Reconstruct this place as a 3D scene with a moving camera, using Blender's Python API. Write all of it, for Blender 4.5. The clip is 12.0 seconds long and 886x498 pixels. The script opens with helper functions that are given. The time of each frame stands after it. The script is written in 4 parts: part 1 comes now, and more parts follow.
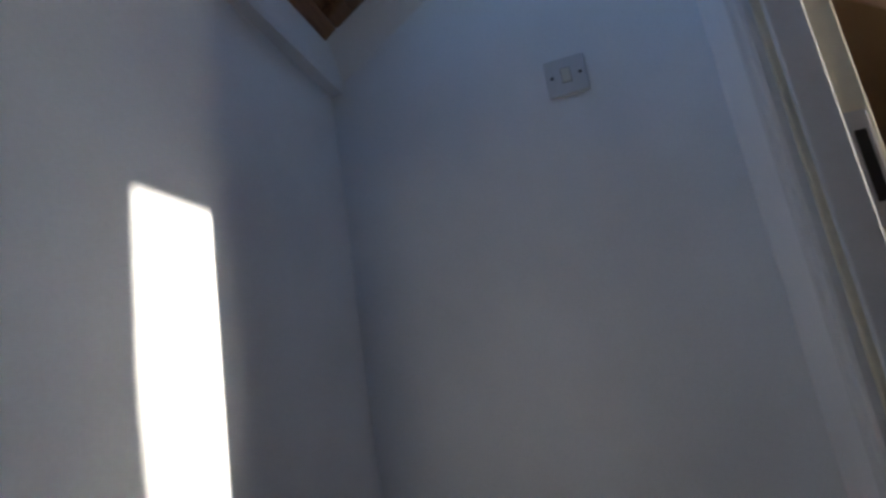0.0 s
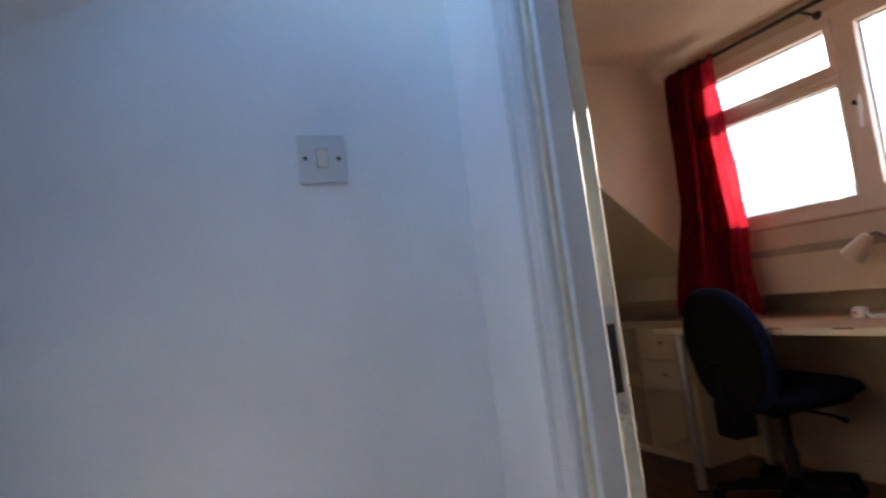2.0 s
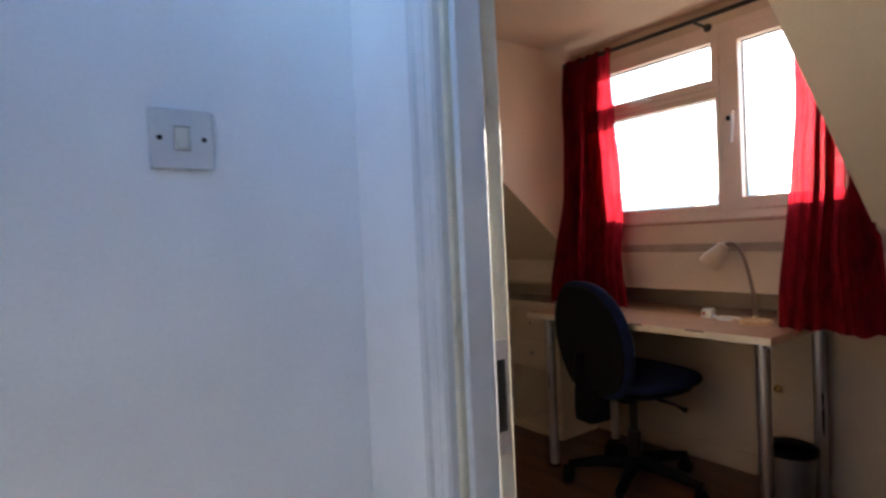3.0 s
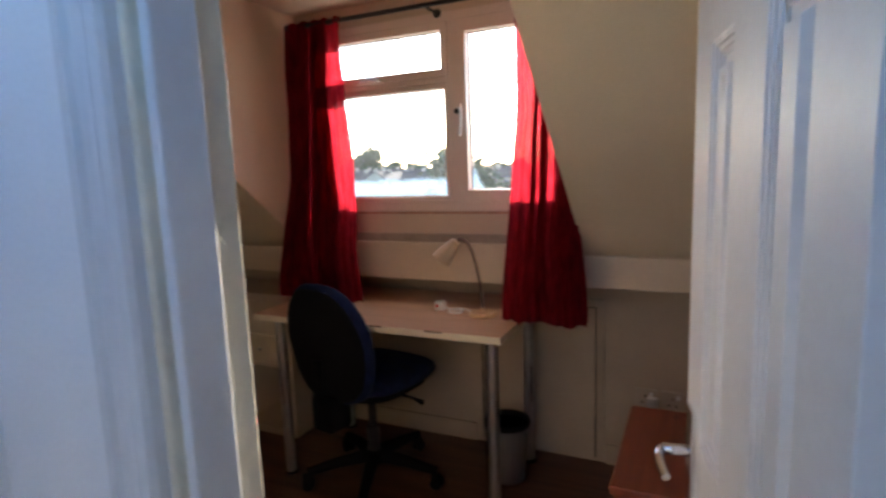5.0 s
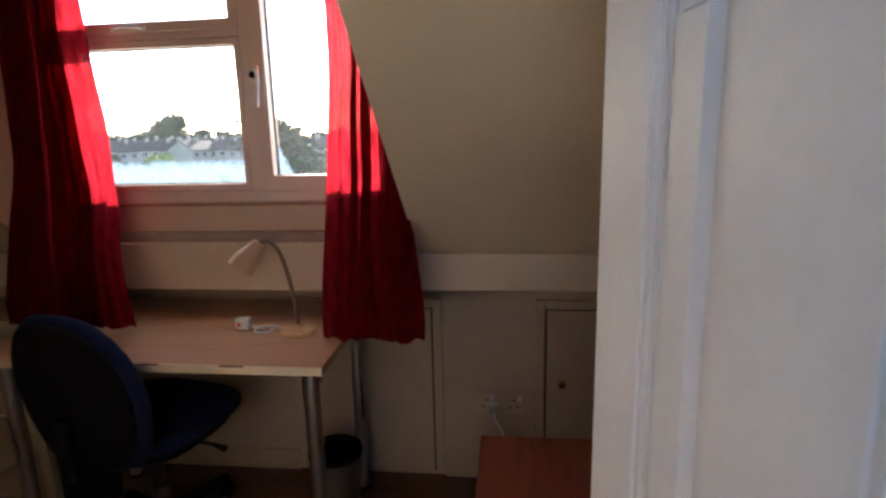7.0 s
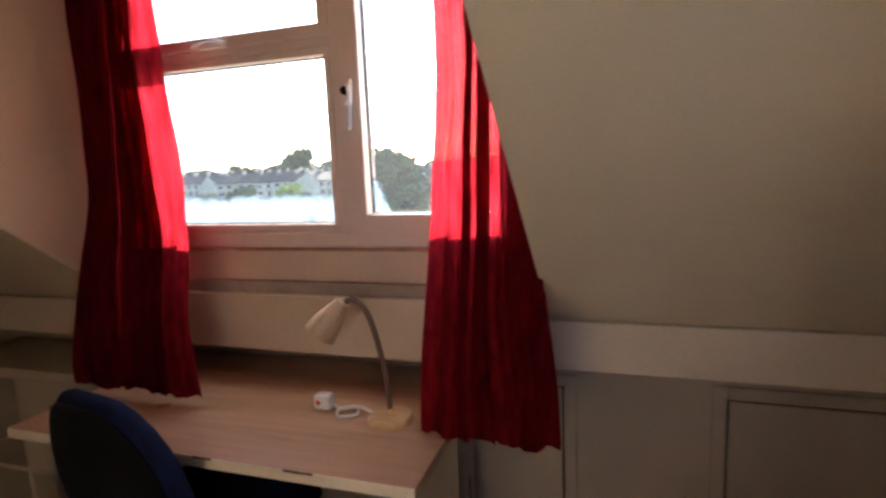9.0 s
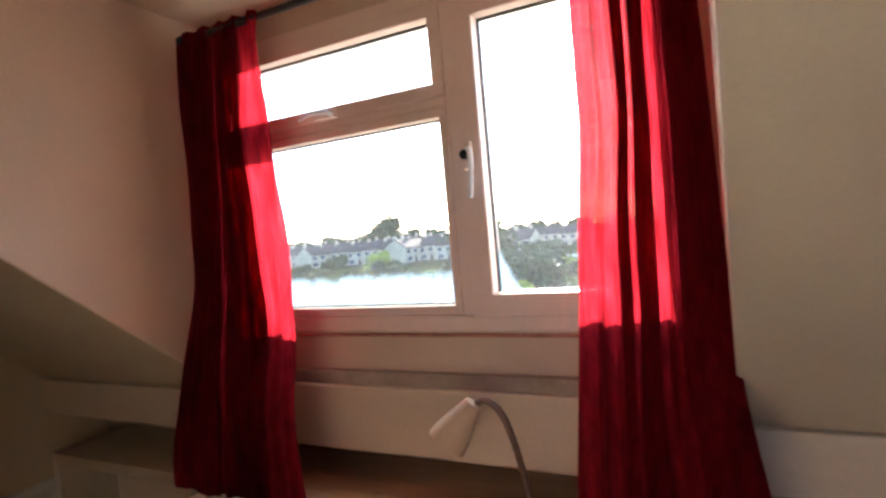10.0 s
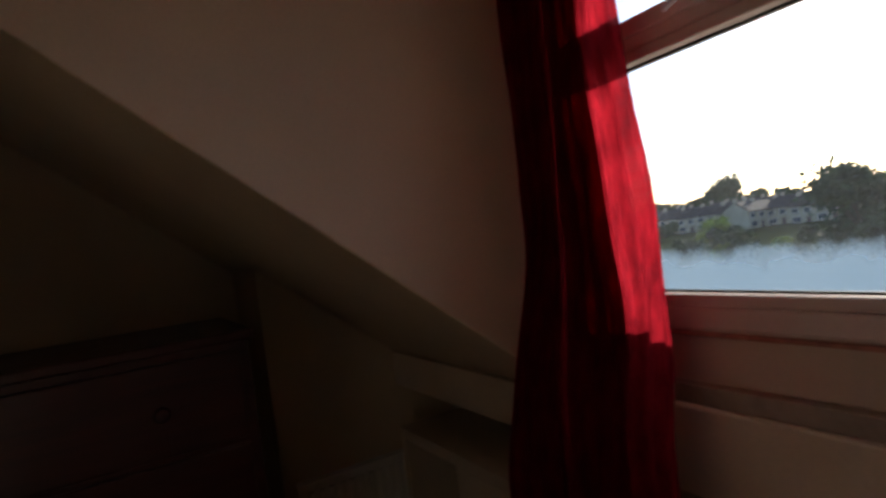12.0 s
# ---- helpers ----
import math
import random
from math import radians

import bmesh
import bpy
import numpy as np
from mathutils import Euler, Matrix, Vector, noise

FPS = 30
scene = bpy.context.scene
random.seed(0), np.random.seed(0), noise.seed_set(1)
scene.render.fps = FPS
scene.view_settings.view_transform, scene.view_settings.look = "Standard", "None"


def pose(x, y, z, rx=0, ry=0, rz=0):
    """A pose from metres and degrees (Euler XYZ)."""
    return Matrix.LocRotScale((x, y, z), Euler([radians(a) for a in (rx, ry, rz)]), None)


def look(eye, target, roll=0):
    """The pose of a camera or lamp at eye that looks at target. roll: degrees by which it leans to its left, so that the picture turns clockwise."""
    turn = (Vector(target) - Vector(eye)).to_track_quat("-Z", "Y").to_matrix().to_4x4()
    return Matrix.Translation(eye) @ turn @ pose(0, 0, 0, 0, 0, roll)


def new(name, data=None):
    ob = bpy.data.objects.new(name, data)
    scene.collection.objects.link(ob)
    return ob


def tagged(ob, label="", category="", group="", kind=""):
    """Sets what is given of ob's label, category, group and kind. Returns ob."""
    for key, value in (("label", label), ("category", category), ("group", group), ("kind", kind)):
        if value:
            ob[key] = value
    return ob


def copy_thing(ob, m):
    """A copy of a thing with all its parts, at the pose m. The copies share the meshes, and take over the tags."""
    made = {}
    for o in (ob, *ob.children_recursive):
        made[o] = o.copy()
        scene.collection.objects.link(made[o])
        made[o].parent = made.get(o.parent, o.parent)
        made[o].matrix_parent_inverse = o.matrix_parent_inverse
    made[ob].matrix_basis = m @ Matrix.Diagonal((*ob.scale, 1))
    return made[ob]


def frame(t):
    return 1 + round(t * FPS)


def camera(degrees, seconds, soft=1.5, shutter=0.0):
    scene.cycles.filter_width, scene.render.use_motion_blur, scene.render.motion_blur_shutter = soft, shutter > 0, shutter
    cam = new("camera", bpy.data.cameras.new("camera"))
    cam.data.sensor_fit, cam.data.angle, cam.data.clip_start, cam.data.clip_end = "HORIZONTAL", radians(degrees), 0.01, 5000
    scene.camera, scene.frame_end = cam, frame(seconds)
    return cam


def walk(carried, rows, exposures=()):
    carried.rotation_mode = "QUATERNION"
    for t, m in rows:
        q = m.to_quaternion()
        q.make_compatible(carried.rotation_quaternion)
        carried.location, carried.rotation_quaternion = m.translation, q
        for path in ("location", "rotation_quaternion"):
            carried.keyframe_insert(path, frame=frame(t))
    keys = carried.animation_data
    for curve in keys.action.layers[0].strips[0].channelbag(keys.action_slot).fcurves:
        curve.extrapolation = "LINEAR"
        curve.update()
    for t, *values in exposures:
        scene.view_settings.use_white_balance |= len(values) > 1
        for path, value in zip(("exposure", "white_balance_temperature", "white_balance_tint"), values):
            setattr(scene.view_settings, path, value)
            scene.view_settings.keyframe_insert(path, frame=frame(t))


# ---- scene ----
cam = camera(77.3, 12.0, soft=2.7, shutter=0.4)
PATH = [
    (0, (1.184, -0.339, 0.667), (-0.702, -0.827, 1.118), -9.4),
    (0.5, (1.113, -0.397, 0.723), (-0.824, -0.544, 1.199), -9.1),
    (1, (1.097, -0.457, 0.884), (-0.827, -0.277, 1.399), -10.1),
    (1.5, (1.060, -0.491, 0.928), (-0.855, -0.074, 1.326), -8.9),
    (2, (0.997, -0.533, 0.992), (-0.812, 0.3, 1.172), -7.0),
    (2.5, (0.965, -0.54, 1.064), (-0.762, 0.469, 1.108), -4.9),
    (3, (0.906, -0.487, 1.107), (-0.7, 0.704, 1.071), -2.6),
    (3.2, (0.854, -0.473, 1.104), (-0.69, 0.798, 1.091), -4.5),
    (5, (0.699, -0.323, 1.313), (-0.134, 1.473, 1.029), -2.1),
    (5.5, (0.684, -0.285, 1.323), (0.121, 1.612, 1.034), -2.0),
    (6, (0.671, -0.172, 1.343), (0.172, 1.734, 0.996), -4.0),
    (6.5, (0.632, -0.054, 1.347), (0.327, 1.892, 1.0), -1.9),
    (6.7, (0.618, -0.01, 1.347), (0.371, 1.933, 0.94), -1.5),
    (8.3, (0.504, 0.344, 1.347), (0.294, 2.306, 1.022), -1.2),
    (8.5, (0.49, 0.388, 1.347), (0.169, 2.339, 1.047), -1.3),
    (9, (0.475, 0.5, 1.345), (-0.143, 2.379, 1.049), -2.4),
    (9.5, (0.4, 0.573, 1.34), (-0.406, 2.379, 1.045), -3.3),
    (10, (0.295, 0.667, 1.369), (-0.601, 2.454, 1.32), -5.0),
    (10.5, (0.234, 0.718, 1.368), (-0.766, 2.45, 1.331), -6.1),
    (11, (0.126, 0.835, 1.374), (-1.206, 2.326, 1.406), -6.7),
    (11.5, (0.038, 0.92, 1.364), (-1.537, 2.151, 1.41), -6.0),
    (12, (-0.063, 0.963, 1.356), (-1.786, 1.978, 1.326), -7.4),
]
EXPOSURE = [(0.0, 1.4), (0.5, 1.4), (1.0, 1.75), (1.5, 2.2), (2.0, 2.45), (3.0, 2.7), (5.0, 2.55), (6.5, 2.3), (8.5, 2.75), (9.5, 2.65), (10.0, 2.85), (10.5, 2.4), (11.0, 1.6), (11.5, 0.95), (12.0, 0.75)]
walk(cam, [(t, look(eye, target, roll)) for t, eye, target, roll in PATH], EXPOSURE)

# ---------------------------------------------------------------- light
SUN_AZ, SUN_EL = 12.4, 17.5
world = bpy.data.worlds.new("sky")
scene.world = world
world.use_nodes = True
wn = world.node_tree.nodes
sky = wn.new("ShaderNodeTexSky")
sky.sky_type = "NISHITA"
sky.sun_disc = False
sky.sun_elevation = radians(SUN_EL)
sky.sun_rotation = radians(-SUN_AZ)
sky.air_density, sky.dust_density, sky.ozone_density = 0.9, 1.2, 4.0
wn["Background"].inputs["Strength"].default_value = 0.15
world.node_tree.links.new(sky.outputs["Color"], wn["Background"].inputs["Color"])

sun_data = bpy.data.lights.new("sun", "SUN")
sun_data.energy, sun_data.angle, sun_data.color = 4.0, radians(0.5), (1.0, 0.93, 0.82)
sun = new("sun", sun_data)
sun_dir = Vector((-math.sin(radians(SUN_AZ)) * math.cos(radians(SUN_EL)),
                  math.cos(radians(SUN_AZ)) * math.cos(radians(SUN_EL)), math.sin(radians(SUN_EL))))
sun.matrix_world = look(sun_dir * 30, (0, 0, 0))


# ---------------------------------------------------------------- materials
def material(name, color, rough=0.6, metal=0.0, var=0.12, scale=6.0, grain=90.0, bump=0.15, stretch=(1, 1, 1), tint=None, sheen=0.0,
             coat=0.0, spec=0.5, bump_dist=0.002):
    """Noise at two scales over a base colour, with fine relief."""
    m = bpy.data.materials.new(name)
    m.use_nodes = True
    n, l = m.node_tree.nodes, m.node_tree.links
    p = n["Principled BSDF"]
    tc = n.new("ShaderNodeTexCoord")
    mp = n.new("ShaderNodeMapping")
    mp.inputs["Scale"].default_value = stretch
    l.new(tc.outputs["Object"], mp.inputs["Vector"])
    big = n.new("ShaderNodeTexNoise")
    big.inputs["Scale"].default_value, big.inputs["Detail"].default_value = scale, 5
    small = n.new("ShaderNodeTexNoise")
    small.inputs["Scale"].default_value, small.inputs["Detail"].default_value = grain, 3
    l.new(mp.outputs[0], big.inputs["Vector"])
    l.new(mp.outputs[0], small.inputs["Vector"])
    mix = n.new("ShaderNodeMath")
    mix.operation = "MULTIPLY_ADD"
    mix.inputs[1].default_value, = (0.35,)
    l.new(small.outputs["Fac"], mix.inputs[0])
    l.new(big.outputs["Fac"], mix.inputs[2])
    ramp = n.new("ShaderNodeValToRGB")
    dark = tint or [c * (1 - 2 * var) for c in color]
    light = [min(1, c * (1 + var)) for c in color]
    ramp.color_ramp.elements[0].position, ramp.color_ramp.elements[1].position = 0.45, 0.85
    ramp.color_ramp.elements[0].color = (*dark, 1)
    ramp.color_ramp.elements[1].color = (*light, 1)
    l.new(mix.outputs[0], ramp.inputs["Fac"])
    l.new(ramp.outputs["Color"], p.inputs["Base Color"])
    rr = n.new("ShaderNodeMapRange")
    rr.inputs["To Min"].default_value, rr.inputs["To Max"].default_value = max(0.03, rough - 0.1), min(1, rough + 0.1)
    l.new(big.outputs["Fac"], rr.inputs["Value"])
    l.new(rr.outputs[0], p.inputs["Roughness"])
    p.inputs["Metallic"].default_value = metal
    p.inputs["Specular IOR Level"].default_value = spec
    p.inputs["Coat Weight"].default_value = coat
    p.inputs["Sheen Weight"].default_value = sheen
    if bump:
        b = n.new("ShaderNodeBump")
        b.inputs["Strength"].default_value, b.inputs["Distance"].default_value = bump, bump_dist
        l.new(mix.outputs[0], b.inputs["Height"])
        l.new(b.outputs[0], p.inputs["Normal"])
    return m


def wood(name, dark, light, scale=1.0, rough=0.45, axis=0, knots=False, coat=0.0):
    """Grain lines along one axis, with optional dark knots."""
    m = material(name, light, rough, coat=coat)
    n, l = m.node_tree.nodes, m.node_tree.links
    p = n["Principled BSDF"]
    tc = n.new("ShaderNodeTexCoord")
    mp = n.new("ShaderNodeMapping")
    s = [14 * scale] * 3
    s[axis] = 1.2 * scale
    mp.inputs["Scale"].default_value = s
    l.new(tc.outputs["Object"], mp.inputs["Vector"])
    w = n.new("ShaderNodeTexNoise")
    w.inputs["Scale"].default_value, w.inputs["Detail"].default_value, w.inputs["Distortion"].default_value = 2.0, 6, 1.2
    l.new(mp.outputs[0], w.inputs["Vector"])
    ramp = n.new("ShaderNodeValToRGB")
    ramp.color_ramp.elements[0].position, ramp.color_ramp.elements[1].position = 0.3, 0.7
    ramp.color_ramp.elements[0].color, ramp.color_ramp.elements[1].color = (*dark, 1), (*light, 1)
    l.new(w.outputs["Fac"], ramp.inputs["Fac"])
    out = ramp.outputs["Color"]
    if knots:
        v = n.new("ShaderNodeTexVoronoi")
        v.inputs["Scale"].default_value = 6.5
        mp2 = n.new("ShaderNodeMapping")
        s2 = [1.0] * 3
        s2[axis] = 0.6
        mp2.inputs["Scale"].default_value = s2
        l.new(tc.outputs["Object"], mp2.inputs["Vector"])
        l.new(mp2.outputs[0], v.inputs["Vector"])
        r2 = n.new("ShaderNodeValToRGB")
        r2.color_ramp.elements[0].position, r2.color_ramp.elements[1].position = 0.06, 0.14
        r2.color_ramp.elements[0].color, r2.color_ramp.elements[1].color = (1, 1, 1, 1), (0, 0, 0, 1)
        l.new(v.outputs["Distance"], r2.inputs["Fac"])
        mx = n.new("ShaderNodeMix")
        mx.data_type = "RGBA"
        l.new(r2.outputs["Color"], mx.inputs["Factor"])
        l.new(out, mx.inputs["A"])
        mx.inputs["B"].default_value = (dark[0] * 0.25, dark[1] * 0.2, dark[2] * 0.2, 1)
        out = mx.outputs["Result"]
    l.new(out, p.inputs["Base Color"])
    return m


def cloth(name, color, through_color, share=0.45):
    """Woven cloth that lets daylight through."""
    m = material(name, color, 0.9, var=0.18, scale=9, grain=420, bump=0.25, stretch=(1, 1, 0.5), spec=0.04)
    n, l = m.node_tree.nodes, m.node_tree.links
    p = n["Principled BSDF"]
    tr = n.new("ShaderNodeBsdfTranslucent")
    tr.inputs["Color"].default_value = (*through_color, 1)
    mx = n.new("ShaderNodeMixShader")
    # thin and thick places in the weave, in upright streaks
    tc = n.new("ShaderNodeTexCoord")
    mp = n.new("ShaderNodeMapping")
    mp.inputs["Scale"].default_value = (1, 1, 0.22)
    nz = n.new("ShaderNodeTexNoise")
    nz.inputs["Scale"].default_value, nz.inputs["Detail"].default_value, nz.inputs["Roughness"].default_value = 42, 6, 0.65
    l.new(tc.outputs["Object"], mp.inputs["Vector"])
    l.new(mp.outputs["Vector"], nz.inputs["Vector"])
    rg = n.new("ShaderNodeMapRange")
    rg.inputs["From Min"].default_value, rg.inputs["From Max"].default_value = 0.35, 0.68
    rg.inputs["To Min"].default_value, rg.inputs["To Max"].default_value = share * 0.45, share * 1.6
    l.new(nz.outputs["Fac"], rg.inputs["Value"])
    l.new(rg.outputs[0], mx.inputs["Fac"])
    l.new(p.outputs[0], mx.inputs[1])
    l.new(tr.outputs[0], mx.inputs[2])
    # pinholes between uneven weft threads
    slub = n.new("ShaderNodeMapping")
    slub.inputs["Scale"].default_value = (14, 14, 330)
    gap = n.new("ShaderNodeTexNoise")
    gap.inputs["Scale"].default_value, gap.inputs["Detail"].default_value = 1.0, 4
    l.new(tc.outputs["Object"], slub.inputs["Vector"])
    l.new(slub.outputs["Vector"], gap.inputs["Vector"])
    hole = n.new("ShaderNodeMapRange")
    hole.inputs["From Min"].default_value, hole.inputs["From Max"].default_value = 0.42, 0.72
    hole.inputs["To Min"].default_value, hole.inputs["To Max"].default_value = 0.0, 0.012
    l.new(gap.outputs["Fac"], hole.inputs["Value"])
    clear = n.new("ShaderNodeBsdfTransparent")
    mh = n.new("ShaderNodeMixShader")
    l.new(hole.outputs[0], mh.inputs["Fac"])
    l.new(mx.outputs[0], mh.inputs[1])
    l.new(clear.outputs[0], mh.inputs[2])
    l.new(mh.outputs[0], n["Material Output"].inputs["Surface"])
    return m


def glass_material(name):
    m = bpy.data.materials.new(name)
    m.use_nodes = True
    p = m.node_tree.nodes["Principled BSDF"]
    p.inputs["Base Color"].default_value = (0.97, 0.99, 0.98, 1)
    p.inputs["Transmission Weight"].default_value = 1.0
    p.inputs["Roughness"].default_value = 0.0
    p.inputs["IOR"].default_value = 1.02
    # a translucent veil that the sun lights up, put in for the outdoor haze
    n, l = m.node_tree.nodes, m.node_tree.links
    haze_veil = n.new("ShaderNodeBsdfTranslucent")
    haze_veil.inputs["Color"].default_value = (0.8, 0.82, 0.85, 1)
    tc = n.new("ShaderNodeTexCoord")
    nz = n.new("ShaderNodeTexNoise")
    nz.inputs["Scale"].default_value, nz.inputs["Detail"].default_value = 7, 6
    l.new(tc.outputs["Object"], nz.inputs["Vector"])
    rg = n.new("ShaderNodeMapRange")
    rg.inputs["From Min"].default_value, rg.inputs["From Max"].default_value = 0.3, 0.75
    rg.inputs["To Min"].default_value, rg.inputs["To Max"].default_value = 0.007, 0.018
    l.new(nz.outputs["Fac"], rg.inputs["Value"])
    mx = n.new("ShaderNodeMixShader")
    l.new(rg.outputs[0], mx.inputs["Fac"])
    l.new(p.outputs[0], mx.inputs[1])
    l.new(haze_veil.outputs[0], mx.inputs[2])
    l.new(mx.outputs[0], n["Material Output"].inputs["Surface"])
    return m


def mist_material(name, corner=False):
    """Condensation between the panes: a pale veil with clear drips and blots and a ragged upper rim."""
    m = bpy.data.materials.new(name)
    m.use_nodes = True
    n, l = m.node_tree.nodes, m.node_tree.links
    n.remove(n["Principled BSDF"])
    tr = n.new("ShaderNodeBsdfTransparent")
    tl = n.new("ShaderNodeBsdfTranslucent")
    tl.inputs["Color"].default_value = (0.105, 0.155, 0.215, 1)
    tc = n.new("ShaderNodeTexCoord")
    sx = n.new("ShaderNodeSeparateXYZ")
    l.new(tc.outputs["Generated"], sx.inputs[0])
    nz = n.new("ShaderNodeTexNoise")
    nz.inputs["Scale"].default_value, nz.inputs["Detail"].default_value = 26, 6
    l.new(tc.outputs["Object"], nz.inputs["Vector"])
    add = n.new("ShaderNodeMath")
    add.operation = "MULTIPLY_ADD"
    add.inputs[1].default_value = 0.45
    l.new(nz.outputs["Fac"], add.inputs[0])
    if corner:                # thickest in the lower inner corner
        both = n.new("ShaderNodeMath")
        both.operation = "MULTIPLY_ADD"
        both.inputs[1].default_value = 0.75
        l.new(sx.outputs["X"], both.inputs[0])
        l.new(sx.outputs["Z"], both.inputs[2])
        l.new(both.outputs[0], add.inputs[2])
    else:
        l.new(sx.outputs["Z"], add.inputs[2])
    ramp = n.new("ShaderNodeValToRGB")
    e = ramp.color_ramp.elements
    e[0].position, e[0].color = 0.62, (0.85, 0.85, 0.85, 1)
    e[1].position, e[1].color = 1.0, (0, 0, 0, 1)
    l.new(add.outputs[0], ramp.inputs["Fac"])
    v = n.new("ShaderNodeTexVoronoi")
    v.inputs["Scale"].default_value = 9.0
    l.new(tc.outputs["Object"], v.inputs["Vector"])
    blot = n.new("ShaderNodeValToRGB")
    b = blot.color_ramp.elements
    b[0].position, b[0].color = 0.13, (0.15, 0.15, 0.15, 1)
    b[1].position, b[1].color = 0.36, (1, 1, 1, 1)
    l.new(v.outputs["Distance"], blot.inputs["Fac"])
    mul = n.new("ShaderNodeMath")
    mul.operation = "MULTIPLY"
    l.new(ramp.outputs["Color"], mul.inputs[0])
    l.new(blot.outputs["Color"], mul.inputs[1])
    mx = n.new("ShaderNodeMixShader")
    l.new(mul.outputs[0], mx.inputs["Fac"])
    l.new(tr.outputs[0], mx.inputs[1])
    l.new(tl.outputs[0], mx.inputs[2])
    l.new(mx.outputs[0], n["Material Output"].inputs["Surface"])
    return m


M = {}
M["landing_wall"] = material("white wall paint", (0.88, 0.885, 0.90), 0.75, var=0.04, scale=3, grain=160, bump=0.12)
M["room_wall"] = material("magnolia wall paint", (0.63, 0.49, 0.372), 0.8, var=0.05, scale=3, grain=170, bump=0.14)
M["slope_wall"] = material("cream wall paint", (0.63, 0.51, 0.35), 0.8, var=0.05, scale=2.5, grain=170, bump=0.14)
M["gloss"] = material("white gloss paint", (0.72, 0.725, 0.735), 0.45, var=0.04, scale=5, grain=60, bump=0.06, spec=0.4)
# window light falling on the latch-side jamb is painted in as cream
M["lit_gloss"] = material("gloss paint with window light tint", (0.72, 0.66, 0.52), 0.3, var=0.07, scale=8, grain=70, bump=0.1, coat=0.2)
# off-white darkened so that its colour carries the shade below the eaves
M["cupboard"] = material("off-white cupboard paint with eaves shade", (0.42, 0.33, 0.24), 0.5, var=0.06, scale=4, grain=80, bump=0.08)
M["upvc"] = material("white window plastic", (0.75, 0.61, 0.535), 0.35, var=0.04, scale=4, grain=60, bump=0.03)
# the curtains' red glow on the sill trim is put into this colour
M["sill_tint"] = material("sill trim with painted curtain glow", (0.46, 0.20, 0.14), 0.6, var=0.2, scale=30)
M["gasket"] = material("black rubber seal", (0.02, 0.02, 0.02), 0.6, bump=0.05)
M["floor"] = wood("brown laminate", (0.06, 0.025, 0.012), (0.135, 0.056, 0.028), 0.5, 0.4, axis=0)
M["stair"] = material("beige stair carpet", (0.48, 0.41, 0.35), 0.95, var=0.2, grain=300, bump=0.4)
M["skylight_wood"] = wood("varnished pine", (0.20, 0.085, 0.03), (0.42, 0.2, 0.085), 1.4, 0.4, axis=0, coat=0.2)
M["pine"] = wood("orange stained pine", (0.15, 0.026, 0.010), (0.25, 0.054, 0.019), 0.8, 0.4, axis=1, knots=True, coat=0.15)
M["mahogany"] = wood("dark mahogany", (0.022, 0.005, 0.003), (0.055, 0.011, 0.007), 0.8, 0.4, axis=1)
M["desk_top"] = wood("pale beech laminate", (0.47, 0.275, 0.17), (0.60, 0.375, 0.245), 0.8, 0.32, axis=0)
M["desk_edge"] = material("cream edge band", (0.72, 0.64, 0.48), 0.4, var=0.06)
M["shelf"] = material("white melamine", (0.54, 0.45, 0.34), 0.4, var=0.04, bump=0.03)
M["steel"] = material("brushed steel", (0.55, 0.55, 0.56), 0.3, 1.0, var=0.06, stretch=(8, 8, 0.5), bump=0.06)
M["satin_steel"] = material("satin steel sheet", (0.34, 0.33, 0.32), 0.42, 0.9, var=0.08, stretch=(8, 8, 0.5), bump=0.05)
M["neck"] = material("dull grey flexible steel", (0.16, 0.105, 0.085), 0.4, 0.7, var=0.1)
M["socket"] = material("beige metal socket plate", (0.44, 0.36, 0.28), 0.4, 0.2, var=0.05)
M["chrome"] = material("polished chrome", (0.75, 0.75, 0.76), 0.12, 1.0, var=0.03, bump=0)
M["brass"] = material("worn brass", (0.62, 0.42, 0.15), 0.25, 1.0, var=0.1)
M["black_metal"] = material("black painted metal", (0.02, 0.018, 0.018), 0.4, 0.3, var=0.2)
M["black_plastic"] = material("black plastic", (0.006, 0.006, 0.008), 0.85, var=0.2, grain=200, spec=0.1)
M["blue_cloth"] = material("navy upholstery weave", (0.004, 0.009, 0.042), 0.95, var=0.25, scale=20, grain=500, bump=0.4, spec=0.2)
M["white_plastic"] = material("white moulded plastic", (0.68, 0.68, 0.69), 0.3, var=0.03, bump=0.02)
M["rocker"] = material("ivory switch rocker", (0.74, 0.71, 0.62), 0.3, var=0.03, bump=0.02)
M["red_plastic"] = material("red plastic", (0.6, 0.05, 0.04), 0.4)
M["lamp_white"] = material("pearl lamp enamel", (0.52, 0.385, 0.26), 0.35, 0.0, var=0.05)
M["lamp_base"] = wood("beech lamp base", (0.5, 0.32, 0.16), (0.66, 0.46, 0.27), 2, 0.4)
M["curtain"] = cloth("red cotton curtain", (0.085, 0.0013, 0.005), (0.60, 0.02, 0.038), 0.27)
M["boxing"] = material("cream satin boxing paint", (0.62, 0.50, 0.37), 0.6, var=0.06, scale=4, grain=120, bump=0.1)
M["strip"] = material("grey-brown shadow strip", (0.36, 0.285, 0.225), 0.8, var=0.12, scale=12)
M["felt"] = material("pale shed roof felt", (0.55, 0.55, 0.52), 0.9, var=0.2, scale=2)
M["shed_board"] = material("weathered shed boards", (0.20, 0.15, 0.11), 0.9, var=0.25, scale=3, stretch=(1, 1, 6))
M["radiator"] = material("radiator enamel", (0.7, 0.67, 0.6), 0.35, var=0.04)
M["glass"] = glass_material("window glass")
M["mist"] = mist_material("misted glass")
